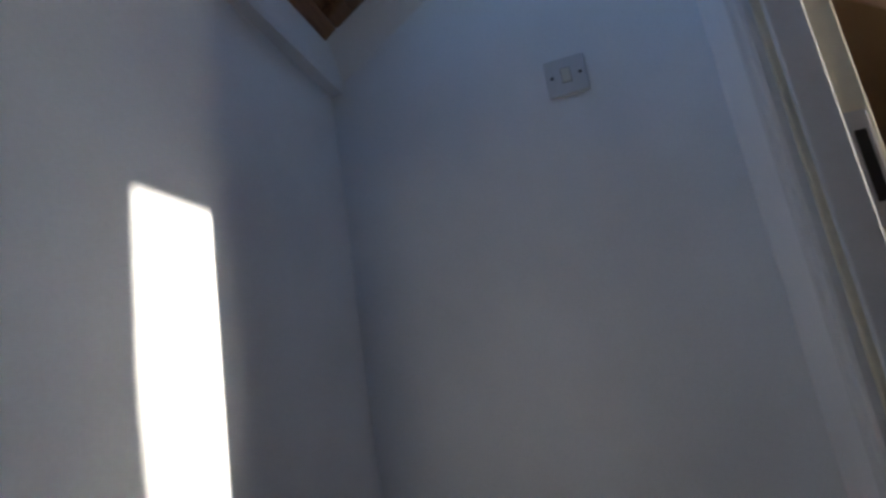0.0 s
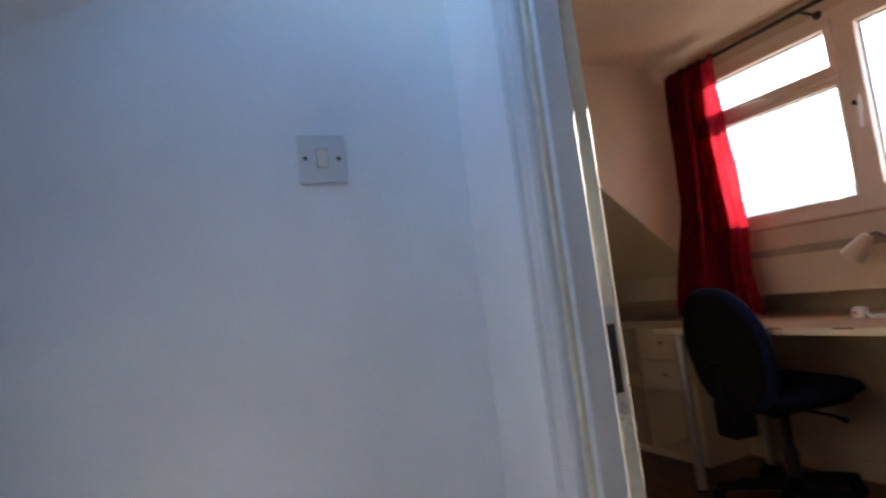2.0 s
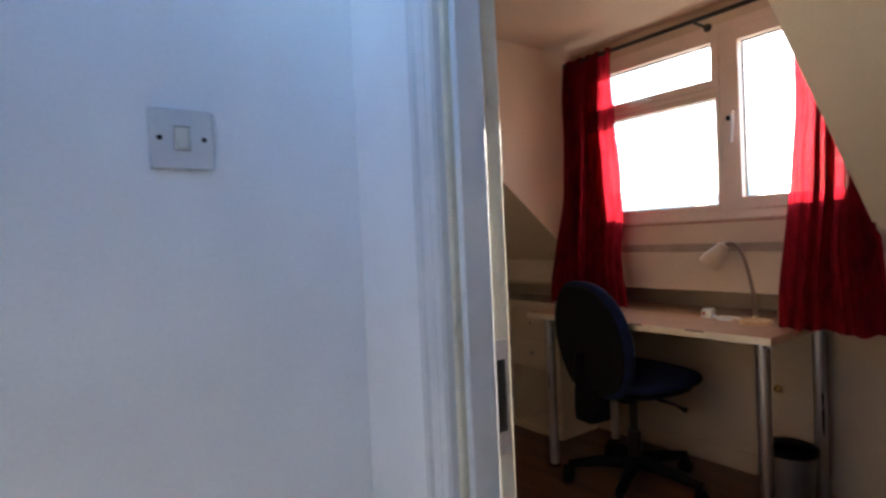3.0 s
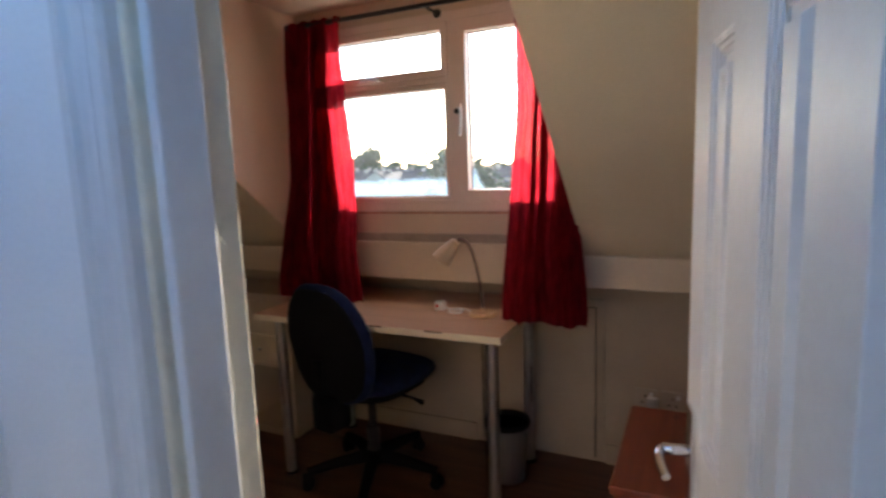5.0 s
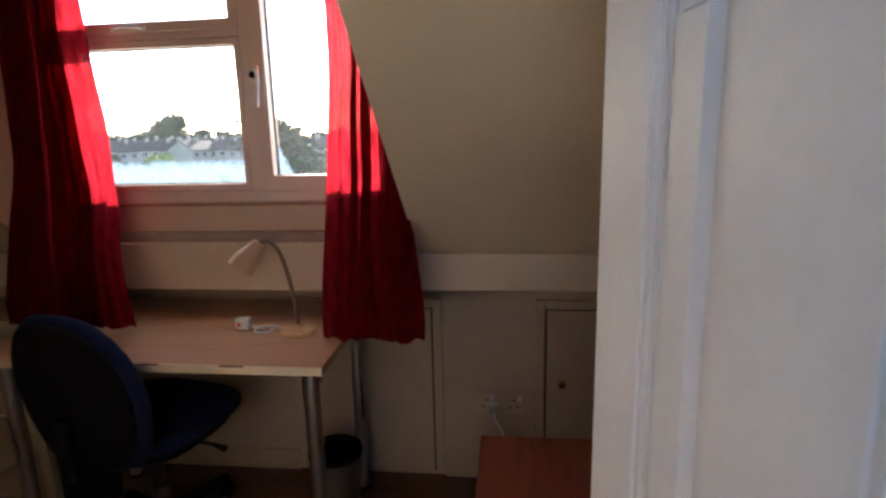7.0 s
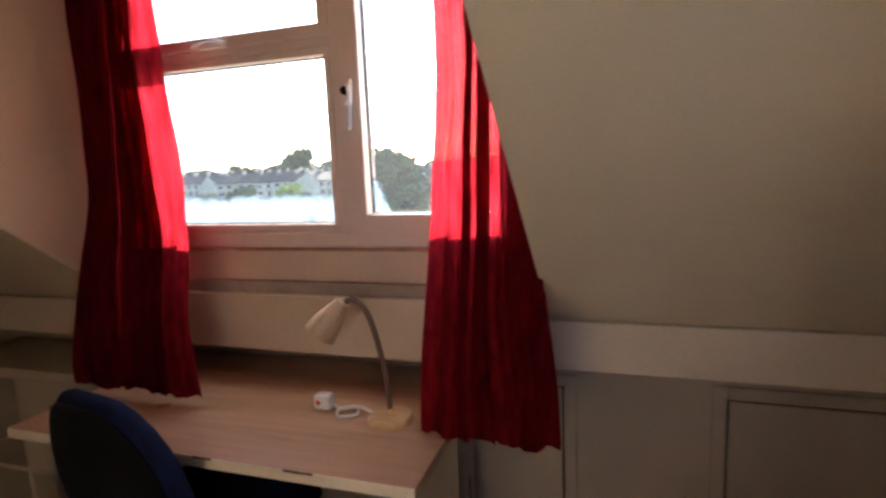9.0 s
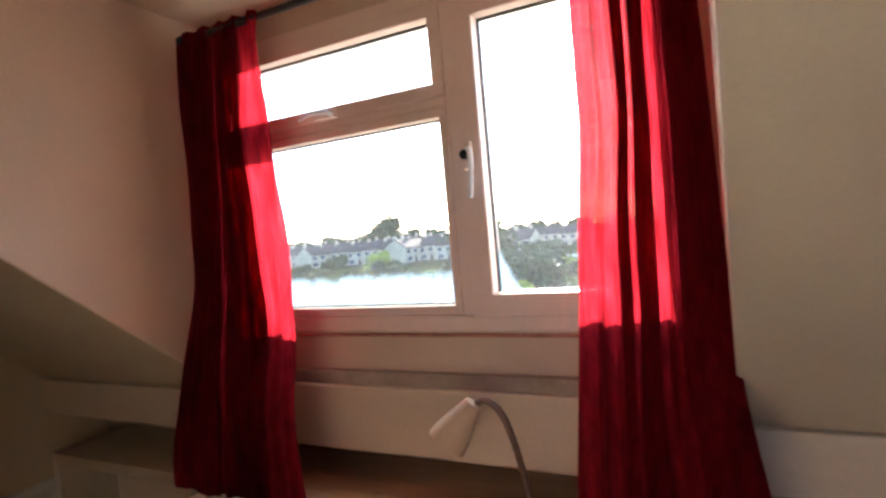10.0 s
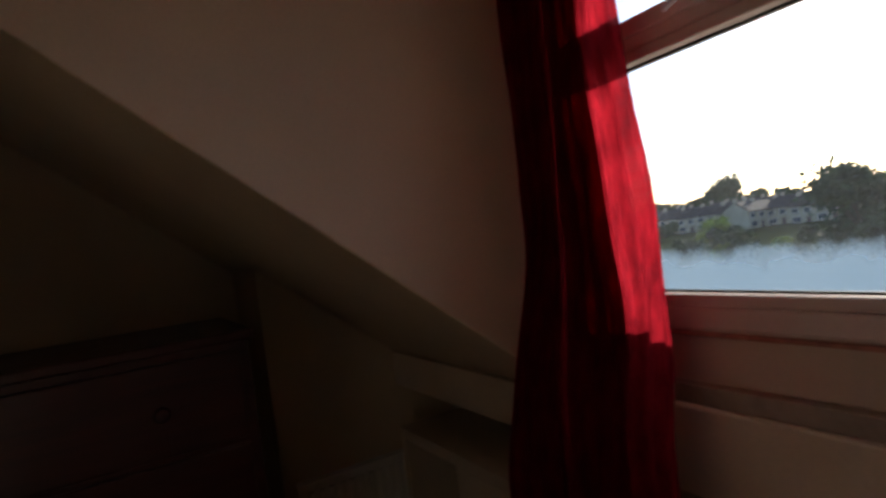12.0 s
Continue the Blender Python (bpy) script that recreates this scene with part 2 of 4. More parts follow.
M["mist_corner"] = mist_material("misted glass corner", True)
M["grass"] = material("lawn and scrub", (0.030, 0.042, 0.018), 1.0, var=0.4, scale=0.08, grain=2.0, bump=0.5, bump_dist=0.2, spec=0.0)
M["render"] = material("pale rendered masonry", (0.45, 0.36, 0.25), 0.9, var=0.1, scale=0.5, grain=20)
M["tiles"] = material("brown roof tiles", (0.075, 0.047, 0.036), 0.85, var=0.2, scale=0.6, grain=12, bump=0.5, bump_dist=0.03)
M["pane_far"] = material("house window glass", (0.05, 0.06, 0.07), 0.08, var=0.1, bump=0)
M["door_far"] = material("painted house door", (0.12, 0.05, 0.04), 0.5)
M["leaf"] = material("tree foliage", (0.055, 0.085, 0.03), 0.8, var=0.4, scale=0.9, grain=9, bump=0.6, bump_dist=0.1)
# yellow-green leaves with the sun's backlight raised into their base colour
M["leaf_light"] = material("yellow-green foliage with painted sunlight", (0.30, 0.34, 0.06), 0.8, var=0.4, scale=1.5, grain=9, bump=0.6, bump_dist=0.1)
M["far_hill"] = material("distant woodland with painted haze", (0.30, 0.36, 0.35), 1.0, var=0.15, scale=0.02, grain=0.1, bump=0.0, spec=0.0)
M["bark"] = material("tree bark", (0.09, 0.065, 0.045), 0.95, var=0.3, scale=4, grain=30, bump=0.8, bump_dist=0.03)


# ---------------------------------------------------------------- mesh helpers
def add_box(bm, x0, x1, y0, y1, z0, z1, bevel=0.0, m=None):
    """One box, with its edges rounded by bevel, added to bm."""
    geo = bmesh.ops.create_cube(bm, size=1.0)
    vs = geo["verts"]
    for v in vs:
        v.co = Vector((x0 + (v.co.x + 0.5) * (x1 - x0), y0 + (v.co.y + 0.5) * (y1 - y0), z0 + (v.co.z + 0.5) * (z1 - z0)))
        if m:
            v.co = m @ v.co
    if bevel:
        es = list({e for v in vs for e in v.link_edges})
        bmesh.ops.bevel(bm, geom=es, offset=bevel, segments=2, affect="EDGES", profile=0.5)
    return bm


def box(*a, bevel=0.0, m=None):
    return add_box(bmesh.new(), *a, bevel=bevel, m=m)


def prism(points, axis, a, b, bm=None):
    """A polygon in the plane across axis, drawn out from a to b."""
    bm = bm or bmesh.new()

    def at(p, w):
        if axis == "x":
            return (w, p[0], p[1])
        if axis == "y":
            return (p[0], w, p[1])
        return (p[0], p[1], w)
    lo = [bm.verts.new(at(p, a)) for p in points]
    hi = [bm.verts.new(at(p, b)) for p in points]
    bm.faces.new(lo)
    bm.faces.new(list(reversed(hi)))
    for i in range(len(points)):
        j = (i + 1) % len(points)
        bm.faces.new((lo[i], hi[i], hi[j], lo[j]))
    bmesh.ops.recalc_face_normals(bm, faces=bm.faces[:])
    return bm


def lathe(profile, center=(0, 0, 0), seg=24, bm=None, m=None):
    """A turned shape: (radius, height) pairs round a standing axis."""
    bm = bm or bmesh.new()
    rings = []
    for r, z in profile:
        ring = []
        for i in range(seg):
            a = 2 * math.pi * i / seg
            co = Vector((r * math.cos(a), r * math.sin(a), z))
            co = (m @ co) if m else co + Vector(center)
            ring.append(bm.verts.new(co))
        rings.append(ring)
    for k in range(len(rings) - 1):
        for i in range(seg):
            j = (i + 1) % seg
            bm.faces.new((rings[k][i], rings[k][j], rings[k + 1][j], rings[k + 1][i]))
    for ring in (rings[0], rings[-1]):
        bm.faces.new(ring)
    bmesh.ops.recalc_face_normals(bm, faces=bm.faces[:])
    return bm


def tube(points, radius, seg=12, bm=None):
    """A round bar through the points; radius may be one number or one a point."""
    bm = bm or bmesh.new()
    pts = [Vector(p) for p in points]
    rad = radius if isinstance(radius, (list, tuple)) else [radius] * len(pts)
    rings, up = [], Vector((0.31, 0.2, 0.93))
    for k, p in enumerate(pts):
        d = (pts[min(k + 1, len(pts) - 1)] - pts[max(k - 1, 0)]).normalized()
        u = d.cross(up if abs(d.dot(up)) < 0.95 else Vector((1, 0, 0))).normalized()
        v = d.cross(u)
        rings.append([bm.verts.new(p + rad[k] * (math.cos(2 * math.pi * i / seg) * u + math.sin(2 * math.pi * i / seg) * v)) for i in range(seg)])
    for k in range(len(rings) - 1):
        for i in range(seg):
            j = (i + 1) % seg
            bm.faces.new((rings[k][i], rings[k][j], rings[k + 1][j], rings[k + 1][i]))
    bm.faces.new(rings[0])
    bm.faces.new(rings[-1])
    bmesh.ops.recalc_face_normals(bm, faces=bm.faces[:])
    return bm


def smooth_path(points, steps=6):
    """More points on a soft curve through those given."""
    pts = [Vector(p) for p in points]
    out = []
    for i in range(len(pts) - 1):
        p0, p1, p2, p3 = pts[max(i - 1, 0)], pts[i], pts[i + 1], pts[min(i + 2, len(pts) - 1)]
        for s in range(steps):
            t = s / steps
            out.append(0.5 * (2 * p1 + (p2 - p0) * t + (2 * p0 - 5 * p1 + 4 * p2 - p3) * t * t + (3 * p1 - p0 - 3 * p2 + p3) * t ** 3))
    return out + [pts[-1]]


def made(name, bm, mat, parent=None, soft=False, label="", category="", group="", kind=""):
    me = bpy.data.meshes.new(name)
    bm.to_mesh(me)
    bm.free()
    me.materials.append(M[mat])
    if soft:
        for f in me.polygons:
            f.use_smooth = True
        me.set_sharp_from_angle(angle=radians(40))
    ob = new(name, me)
    if parent is not None:
        ob.parent = parent
        ob.matrix_parent_inverse = parent.matrix_world.inverted()
    return tagged(ob, label, category, group, kind)


def part(name, bm, mat, parent, label="", soft=False):
    return made(name, bm, mat, parent, soft, label)


def thing(name, at, label, category, group="", kind=""):
    ob = new(name)
    ob.empty_display_size = 0.1
    ob.matrix_world = Matrix.Translation(at)
    return tagged(ob, label, category, group, kind)


def structure(name, bm, mat, label="", category="wall", soft=False):
    return made(name, bm, mat, None, soft, label, category, "", "structure")


# ---------------------------------------------------------------- the plan
DOOR_L, DOOR_R, DOOR_H = 0.278, 0.832, 1.90      # jamb faces and head
SLOPE_A, SLOPE_B = 2.418, 0.791                  # front slope: z = A - B * y
CEIL = 2.04
CHEEK_L, CHEEK_R = -1.04, 0.303
BOX_Y, KNEE_Y = 1.82, 2.05
WIN_Y = 1.855
LEFT_X, RIGHT_X = -2.0, 1.95
ALCOVE_X, ALCOVE_Y = -2.42, 1.36                  # the end wall steps back here
BACK_Y = -0.85
RISE_A, RISE_B = 1.42, 0.62                      # landing slope: z = A + B * (y - BACK_Y)


def slope_z(y):
    return SLOPE_A - SLOPE_B * y


# floors and stairs
structure("floor", box(ALCOVE_X - 0.1, RIGHT_X + 0.1, 0.0, KNEE_Y + 0.1, -0.2, 0.0), "floor", "dark reddish-brown wooden bedroom floor", "floor")
structure("floor_landing", box(-0.1, 0.78, BACK_Y - 0.1, -0.001, -0.2, 0.0), "stair", "beige carpeted landing floor at the stair head", "floor")
for k, (a, b) in enumerate(((0.78, 0.98), (0.98, 1.16), (1.16, 1.40), (1.40, 1.64), (1.64, 1.88), (1.88, 2.3))):
    structure("stair_%d" % (k + 1), box(a, b, BACK_Y - 0.056, 0.0, -0.19 * (k + 1) - 0.25, -0.19 * (k + 1), bevel=0.008), "stair",
              "beige carpeted stair tread below the landing", "stairs")

# the storeys below, closed in plainly
bm = box(ALCOVE_X - 0.1, 2.4, KNEE_Y, KNEE_Y + 0.12, -8.8, -0.2)
add_box(bm, ALCOVE_X - 0.1, ALCOVE_X, -1.0, KNEE_Y, -8.8, -0.2)
add_box(bm, 2.3, 2.4, -1.0, KNEE_Y, -8.8, -1.75)
add_box(bm, ALCOVE_X, 2.3, -1.0, -0.9, -8.8, -1.75)
add_box(bm, ALCOVE_X, -0.1, -1.0, -0.9, -1.75, -0.2)
structure("wall_lower_storeys", bm, "render", "plain rendered outer walls below the loft")

# landing walls
bm = box(ALCOVE_X - 0.1, DOOR_L - 0.03, 0.0, 0.1, -0.2, CEIL + 0.1)
add_box(bm, DOOR_R + 0.03, 2.4, 0.0, 0.1, -1.6, CEIL + 0.1)
add_box(bm, DOOR_L - 0.03, DOOR_R + 0.03, 0.0, 0.1, DOOR_H + 0.03, CEIL + 0.1)
structure("wall_door", bm, "landing_wall", "white painted partition wall with a doorway")
# room side skin of the partition, in the room's own colour
bm = box(ALCOVE_X, DOOR_L - 0.03, 0.1, 0.104, 0, CEIL)
add_box(bm, DOOR_R + 0.03, 0.91, 0.1, 0.104, 0, CEIL)
add_box(bm, DOOR_L - 0.03, DOOR_R + 0.03, 0.1, 0.104, DOOR_H + 0.03, CEIL)
structure("wall_door_room_side", bm, "room_wall", "magnolia painted room side of the partition")
structure("wall_switch", box(-0.1, 0.0, BACK_Y - 0.15, -0.0005, -0.2, 2.3), "landing_wall", "white painted landing wall with a light switch")
structure("wall_back", box(-0.1, 2.4, BACK_Y - 0.16, BACK_Y - 0.02, -1.7, RISE_A + 0.02), "landing_wall", "white painted low wall under the skylight")
structure("wall_stair_end", box(2.3, 2.4, BACK_Y - 0.06, 0.0, -1.7, 2.3), "landing_wall", "plain white wall closing the stairwell")

# landing slope with the skylight's opening, and the splayed lining
SKY_X0, SKY_X1, SKY_Y0, SKY_Y1 = 0.0, 1.05, BACK_Y, -0.10


def rise_z(y):
    return RISE_A + RISE_B * (y - BACK_Y)


def rise_slab(x0, x1, y0, y1, bm=None):
    return prism([(y0, rise_z(y0)), (y1, rise_z(y1)), (y1, rise_z(y1) + 0.16), (y0, rise_z(y0) + 0.16)], "x", x0, x1, bm)


bm = rise_slab(SKY_X1, 2.35, BACK_Y - 0.15, 0.05)
rise_slab(-0.15, SKY_X1, SKY_Y1, 0.05, bm)
rise_slab(-0.15, SKY_X0 - 0.002, BACK_Y - 0.15, SKY_Y1, bm)
structure("ceiling_landing", bm, "landing_wall", "white sloping ceiling over the landing", "ceiling")
up = Vector((0, -RISE_B, 1)).normalized()        # out through the slope
along = Vector((0, 1, RISE_B)).normalized()


def on_slope(x, s, h):
    """A point x across, s up along the slope from its foot, h out through it."""
    return Vector((x, BACK_Y, RISE_A)) + along * s + up * h


def quad_slab(a, b, c, d, out):
    """A thin board on four corners, thickened along out."""
    bm = bmesh.new()
    lo = [bm.verts.new(p) for p in (a, b, c, d)]
    hi = [bm.verts.new(p + out) for p in (a, b, c, d)]
    bm.faces.new(lo)
    bm.faces.new(hi[::-1])
    for i in range(4):
        j = (i + 1) % 4
        bm.faces.new((lo[i], hi[i], hi[j], lo[j]))
    bmesh.ops.recalc_face_normals(bm, faces=bm.faces[:])
    return bm


S1 = (SKY_Y1 - BACK_Y) * math.sqrt(1 + RISE_B ** 2)
lining = thing("skylight_lining", (0.3, BACK_Y, RISE_A), "white painted splayed lining round the skylight", "lining", kind="structure")
part("side_panel", quad_slab(on_slope(0.001, 0.0, -0.002), on_slope(0.001, S1, -0.002), on_slope(0.085, S1, 0.075), on_slope(0.085, 0.04, 0.075), Vector((-0.05, 0, 0.03))),
     "landing_wall", lining)
part("side_panel", quad_slab(on_slope(SKY_X1, 0.0, 0), on_slope(SKY_X1, S1, 0), on_slope(SKY_X1 - 0.06, S1, 0.075), on_slope(SKY_X1 - 0.06, 0.04, 0.075), Vector((0.05, 0, 0.03))),
     "landing_wall", lining)
part("top_panel", quad_slab(on_slope(0.0, S1, 0), on_slope(SKY_X1, S1, 0), on_slope(SKY_X1, S1 - 0.05, 0.09), on_slope(0.0, S1 - 0.05, 0.09), Vector((0, 0.05, 0.05))),
     "landing_wall", lining)
part("bottom_panel", prism([(BACK_Y + 0.012, RISE_A - 0.018), (BACK_Y + 0.016, RISE_A - 0.004), (BACK_Y + 0.022, RISE_A + 0.085), (BACK_Y - 0.12, RISE_A + 0.085), (BACK_Y - 0.12, RISE_A - 0.018)],
                           "x", 0.0, 2.3), "landing_wall", lining)


def sky_board(x0, x1, s0, s1, h0, h1):
    bm = box(x0, x1, s0, s1, h0, h1, bevel=0.006)
    for v in bm.verts:
        v.co = on_slope(v.co.x, v.co.y, v.co.z)
    return bm


skylight = thing("window_skylight", on_slope(0.35, 0.4, 0.1), "pivoting roof window in a varnished pine frame", "skylight", kind="structure")
frame_p = part("window_frame", sky_board(0.085, SKY_X1 - 0.06, 0.055, 0.10, 0.055, 0.14), "skylight_wood", skylight, "varnished pine outer frame")
for a in ((0.085, 0.13, 0.10, S1 - 0.10), (SKY_X1 - 0.105, SKY_X1 - 0.06, 0.10, S1 - 0.10), (0.085, SKY_X1 - 0.06, S1 - 0.10, S1 - 0.05)):
    part("window_frame", sky_board(*a, 0.055, 0.14), "skylight_wood", skylight)
for a in ((0.13, SKY_X1 - 0.105, 0.10, 0.155), (0.13, 0.18, 0.155, S1 - 0.15), (SKY_X1 - 0.155, SKY_X1 - 0.105, 0.155, S1 - 0.15), (0.13, SKY_X1 - 0.105, S1 - 0.15, S1 - 0.10)):
    part("sash", sky_board(*a, 0.085, 0.145), "skylight_wood", skylight)
pane = part("pane", sky_board(0.175, SKY_X1 - 0.15, 0.15, S1 - 0.145, 0.112, 0.118), "glass", skylight)
pane.visible_shadow = False

# room shell
bm = box(ALCOVE_X - 0.1, RIGHT_X + 0.1, 0.1, (SLOPE_A - CEIL) / SLOPE_B + 0.03, CEIL, CEIL + 0.12)
add_box(bm, CHEEK_L - 0.1, CHEEK_R + 0.1, (SLOPE_A - CEIL) / SLOPE_B + 0.03, 2.05, CEIL, CEIL + 0.12)
structure("ceiling", bm, "room_wall", "plain cream plaster ceiling of the dormer room", "ceiling")


def slope_slab(x0, x1):
    y0, y1 = (SLOPE_A - CEIL) / SLOPE_B - 0.02, KNEE_Y + 0.12
    return prism([(y0, slope_z(y0)), (y1, slope_z(y1)), (y1, slope_z(y1) + 0.17), (y0, slope_z(y0) + 0.17)], "x", x0, x1)


structure("ceiling_slope_1", slope_slab(ALCOVE_X - 0.1, CHEEK_L - 0.004), "slope_wall", "cream sloping ceiling under the roof", "ceiling")
structure("ceiling_slope_2", slope_slab(CHEEK_R + 0.004, RIGHT_X + 0.1), "slope_wall", "cream sloping ceiling under the roof", "ceiling")


def cheek(x0, x1):
    y0, y1 = (SLOPE_A - CEIL) / SLOPE_B, 2.02
    return prism([(y0 - 0.05, CEIL - 0.001), (y0 + 0.003, CEIL - 0.001), (y1, slope_z(y1) + 0.003), (y1, CEIL + 0.05), (y0 - 0.05, CEIL + 0.05)], "x", x0, x1)


structure("wall_cheek_1", cheek(CHEEK_L - 0.1, CHEEK_L), "room_wall", "magnolia painted dormer cheek")
structure("wall_cheek_2", cheek(CHEEK_R, CHEEK_R + 0.1), "room_wall", "magnolia painted dormer cheek")
W_X0, W_X1, W_Z0, W_Z1 = -0.945, 0.28, 1.135, 1.955
bm = bmesh.new()          # one wall with the window's opening through it
rings = [[bm.verts.new((x, y, z)) for x, z in ((x0, z0), (x1, z0), (x1, z1), (x0, z1))]
         for x0, x1, z0, z1 in ((CHEEK_L, CHEEK_R, 0.9, CEIL), (W_X0, W_X1, W_Z0, W_Z1)) for y in (WIN_Y + 0.008, 2.0)]
for i in range(4):
    j = (i + 1) % 4
    for a, b in ((0, 2), (2, 3), (3, 1), (1, 0)):
        bm.faces.new((rings[a][i], rings[a][j], rings[b][j], rings[b][i]))
bmesh.ops.recalc_face_normals(bm, faces=bm.faces[:])
structure("wall_dormer", bm, "room_wall", "magnolia painted dormer wall round the window")
structure("boxing_window", box(CHEEK_L, CHEEK_R, BOX_Y, KNEE_Y + 0.1, 0.833, 1.0, bevel=0.004), "boxing", "painted boxed-in ledge below the window", "boxing")
bm = box(LEFT_X, CHEEK_L - 0.002, BOX_Y, KNEE_Y + 0.1, 0.838, 0.962, bevel=0.003)
add_box(bm, CHEEK_R + 0.002, RIGHT_X, BOX_Y, KNEE_Y + 0.1, 0.838, 0.962, bevel=0.003)
# the shadow gap over the boxing is put in as a darker strip
structure("shadow_gap_strip", box(CHEEK_L, CHEEK_R, BOX_Y + 0.016, WIN_Y + 0.008, 1.0005, 1.036, bevel=0.002), "strip", "grey-brown strip drawn for the shadow gap above the boxing", "trim")
structure("boxing_eaves", bm, "boxing", "painted boxed-in beam at the foot of the slope", "boxing")
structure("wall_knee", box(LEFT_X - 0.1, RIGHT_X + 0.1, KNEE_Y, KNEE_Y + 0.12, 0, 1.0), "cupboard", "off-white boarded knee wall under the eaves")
structure("wall_left", prism([(ALCOVE_Y, -0.1), (KNEE_Y - 0.001, -0.1), (KNEE_Y - 0.001, slope_z(KNEE_Y) + 0.04), (ALCOVE_Y, slope_z(ALCOVE_Y) + 0.04)], "x", ALCOVE_X, LEFT_X), "slope_wall", "cream painted end wall beside an alcove")
structure("wall_alcove", box(ALCOVE_X - 0.1, ALCOVE_X, 0.1, KNEE_Y + 0.1, -0.1, CEIL + 0.1), "slope_wall", "cream painted back of the alcove")
structure("wall_right", box(RIGHT_X, RIGHT_X + 0.1, 0.1, KNEE_Y + 0.1, -0.1, CEIL + 0.1), "slope_wall", "cream painted end wall")
structure("wall_closet", prism([(0.104, 0), (1.25, 0), (1.25, slope_z(1.25) + 0.1), (0.5, CEIL + 0.02), (0.104, CEIL + 0.02)], "x", 0.915, 1.01), "slope_wall",
          "cream painted stub wall beside the door")
bm = box(LEFT_X, -1.84, KNEE_Y - 0.014, KNEE_Y - 0.001, 0, 0.09, bevel=0.003)
add_box(bm, -1.09, -0.25, KNEE_Y - 0.014, KNEE_Y - 0.001, 0, 0.09, bevel=0.003)
add_box(bm, 0.355, 0.70, KNEE_Y - 0.014, KNEE_Y - 0.001, 0, 0.09, bevel=0.003)
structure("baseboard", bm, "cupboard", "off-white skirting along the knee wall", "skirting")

# door frame
df = thing("door_frame", (0.555, 0.05, 0), "white gloss painted door lining and moulded architrave", "door frame", kind="structure")
part("jamb", box(DOOR_L - 0.028, DOOR_L, -0.004, 0.1, 0, DOOR_H, bevel=0.003), "lit_gloss", df, "latch-side jamb with window light in its cream colour")
part("jamb", box(DOOR_R, DOOR_R + 0.028, -0.004, 0.1, 0, DOOR_H, bevel=0.003), "gloss", df)
part("head", box(DOOR_L - 0.028, DOOR_R + 0.028, -0.004, 0.1, DOOR_H, DOOR_H + 0.028, bevel=0.003), "gloss", df)
part("stop", box(DOOR_L, DOOR_L + 0.013, 0.006, 0.058, 0, DOOR_H, bevel=0.003), "gloss", df)
part("stop", box(DOOR_R - 0.013, DOOR_R, 0.006, 0.058, 0, DOOR_H, bevel=0.003), "gloss", df)
part("stop", box(DOOR_L, DOOR_R, 0.006, 0.058, DOOR_H - 0.013, DOOR_H, bevel=0.003), "gloss", df)
ARCH = [(0, 0), (0.0, -0.014), (0.006, -0.019), (0.016, -0.019), (0.02, -0.013), (0.03, -0.012), (0.0425, -0.0155), (0.043, -0.003), (0.0465, -0.003), (0.047, -0.018), (0.054, -0.022), (0.066, -0.022), (0.07, -0.016), (0.07, 0)]


def architrave(x_in, sign, z1, side=-1, y0=0.0):
    """A moulded upright; its inner edge at x_in, growing towards sign."""
    pts = [(x_in + sign * (0.07 - u), y0 - side * v) for u, v in ARCH]
    return prism(pts, "z", 0.0, z1)


part("architrave", architrave(DOOR_L - 0.008, -1, DOOR_H + 0.06), "gloss", df)
part("architrave", architrave(DOOR_R + 0.008, 1, DOOR_H + 0.06), "gloss", df)
part("architrave", prism([(-v * -1, DOOR_H + 0.0 + (0.07 - u)) for u, v in ARCH], "x", DOOR_L - 0.07, DOOR_R + 0.07), "gloss", df)
strike = part("strike_plate", box(DOOR_L - 0.001, DOOR_L + 0.0025, 0.06, 0.092, 0.775, 0.95, bevel=0.0008), "steel", df, "tarnished steel strike plate")
part("latch_hole", box(DOOR_L + 0.001, DOOR_L + 0.0032, 0.068, 0.084, 0.81, 0.92), "black_metal", strike)

# ---------------------------------------------------------------- landing things
sw = thing("light_switch", (0.0, -0.297, 1.275), "white plastic light switch with one rocker", "switch")
plate = part("plate", box(0.0005, 0.0085, -0.343, -0.253, 1.229, 1.319, bevel=0.003), "white_plastic", sw)
part("rocker_slot", box(0.008, 0.0092, -0.3088, -0.2872, 1.2574, 1.2934), "neck", sw, "dark gap round the rocker")
part("rocker", box(0.006, 0.0125, -0.308, -0.288, 1.258, 1.292, bevel=0.002), "rocker", sw, "ivory rocker")
for y in (-0.329, -0.267):
    part("screw", lathe([(0.0042, 0), (0.0036, 0.0015), (0.0005, 0.0012)], seg=12, m=pose(0.0084, y, 1.275, 0, 90, 0)), "black_metal", sw, "dark screw head")

# the open door leaf, in its own frame: width along +x from the hinge, the landing face at y = 0
PIN, OPEN_DEG, LEAF_W, LEAF_H = Vector((0.8282, 0.088, 0.006)), 79.5, 0.557, 1.885
leaf = thing("door_leaf", PIN, "white painted panelled door standing open into the room", "door", kind="thing")
LEAF_M = Matrix.Translation(PIN) @ Matrix.Rotation(radians(180 - OPEN_DEG), 4, "Z")


def leaf_part(name, bm, mat, label="", parent=None, soft=False):
    for v in bm.verts:
        v.co = LEAF_M @ Vector((v.co.x, v.co.y, v.co.z))
    bmesh.ops.recalc_face_normals(bm, faces=bm.faces[:])
    return part(name, bm, mat, parent or leaf, label, soft)


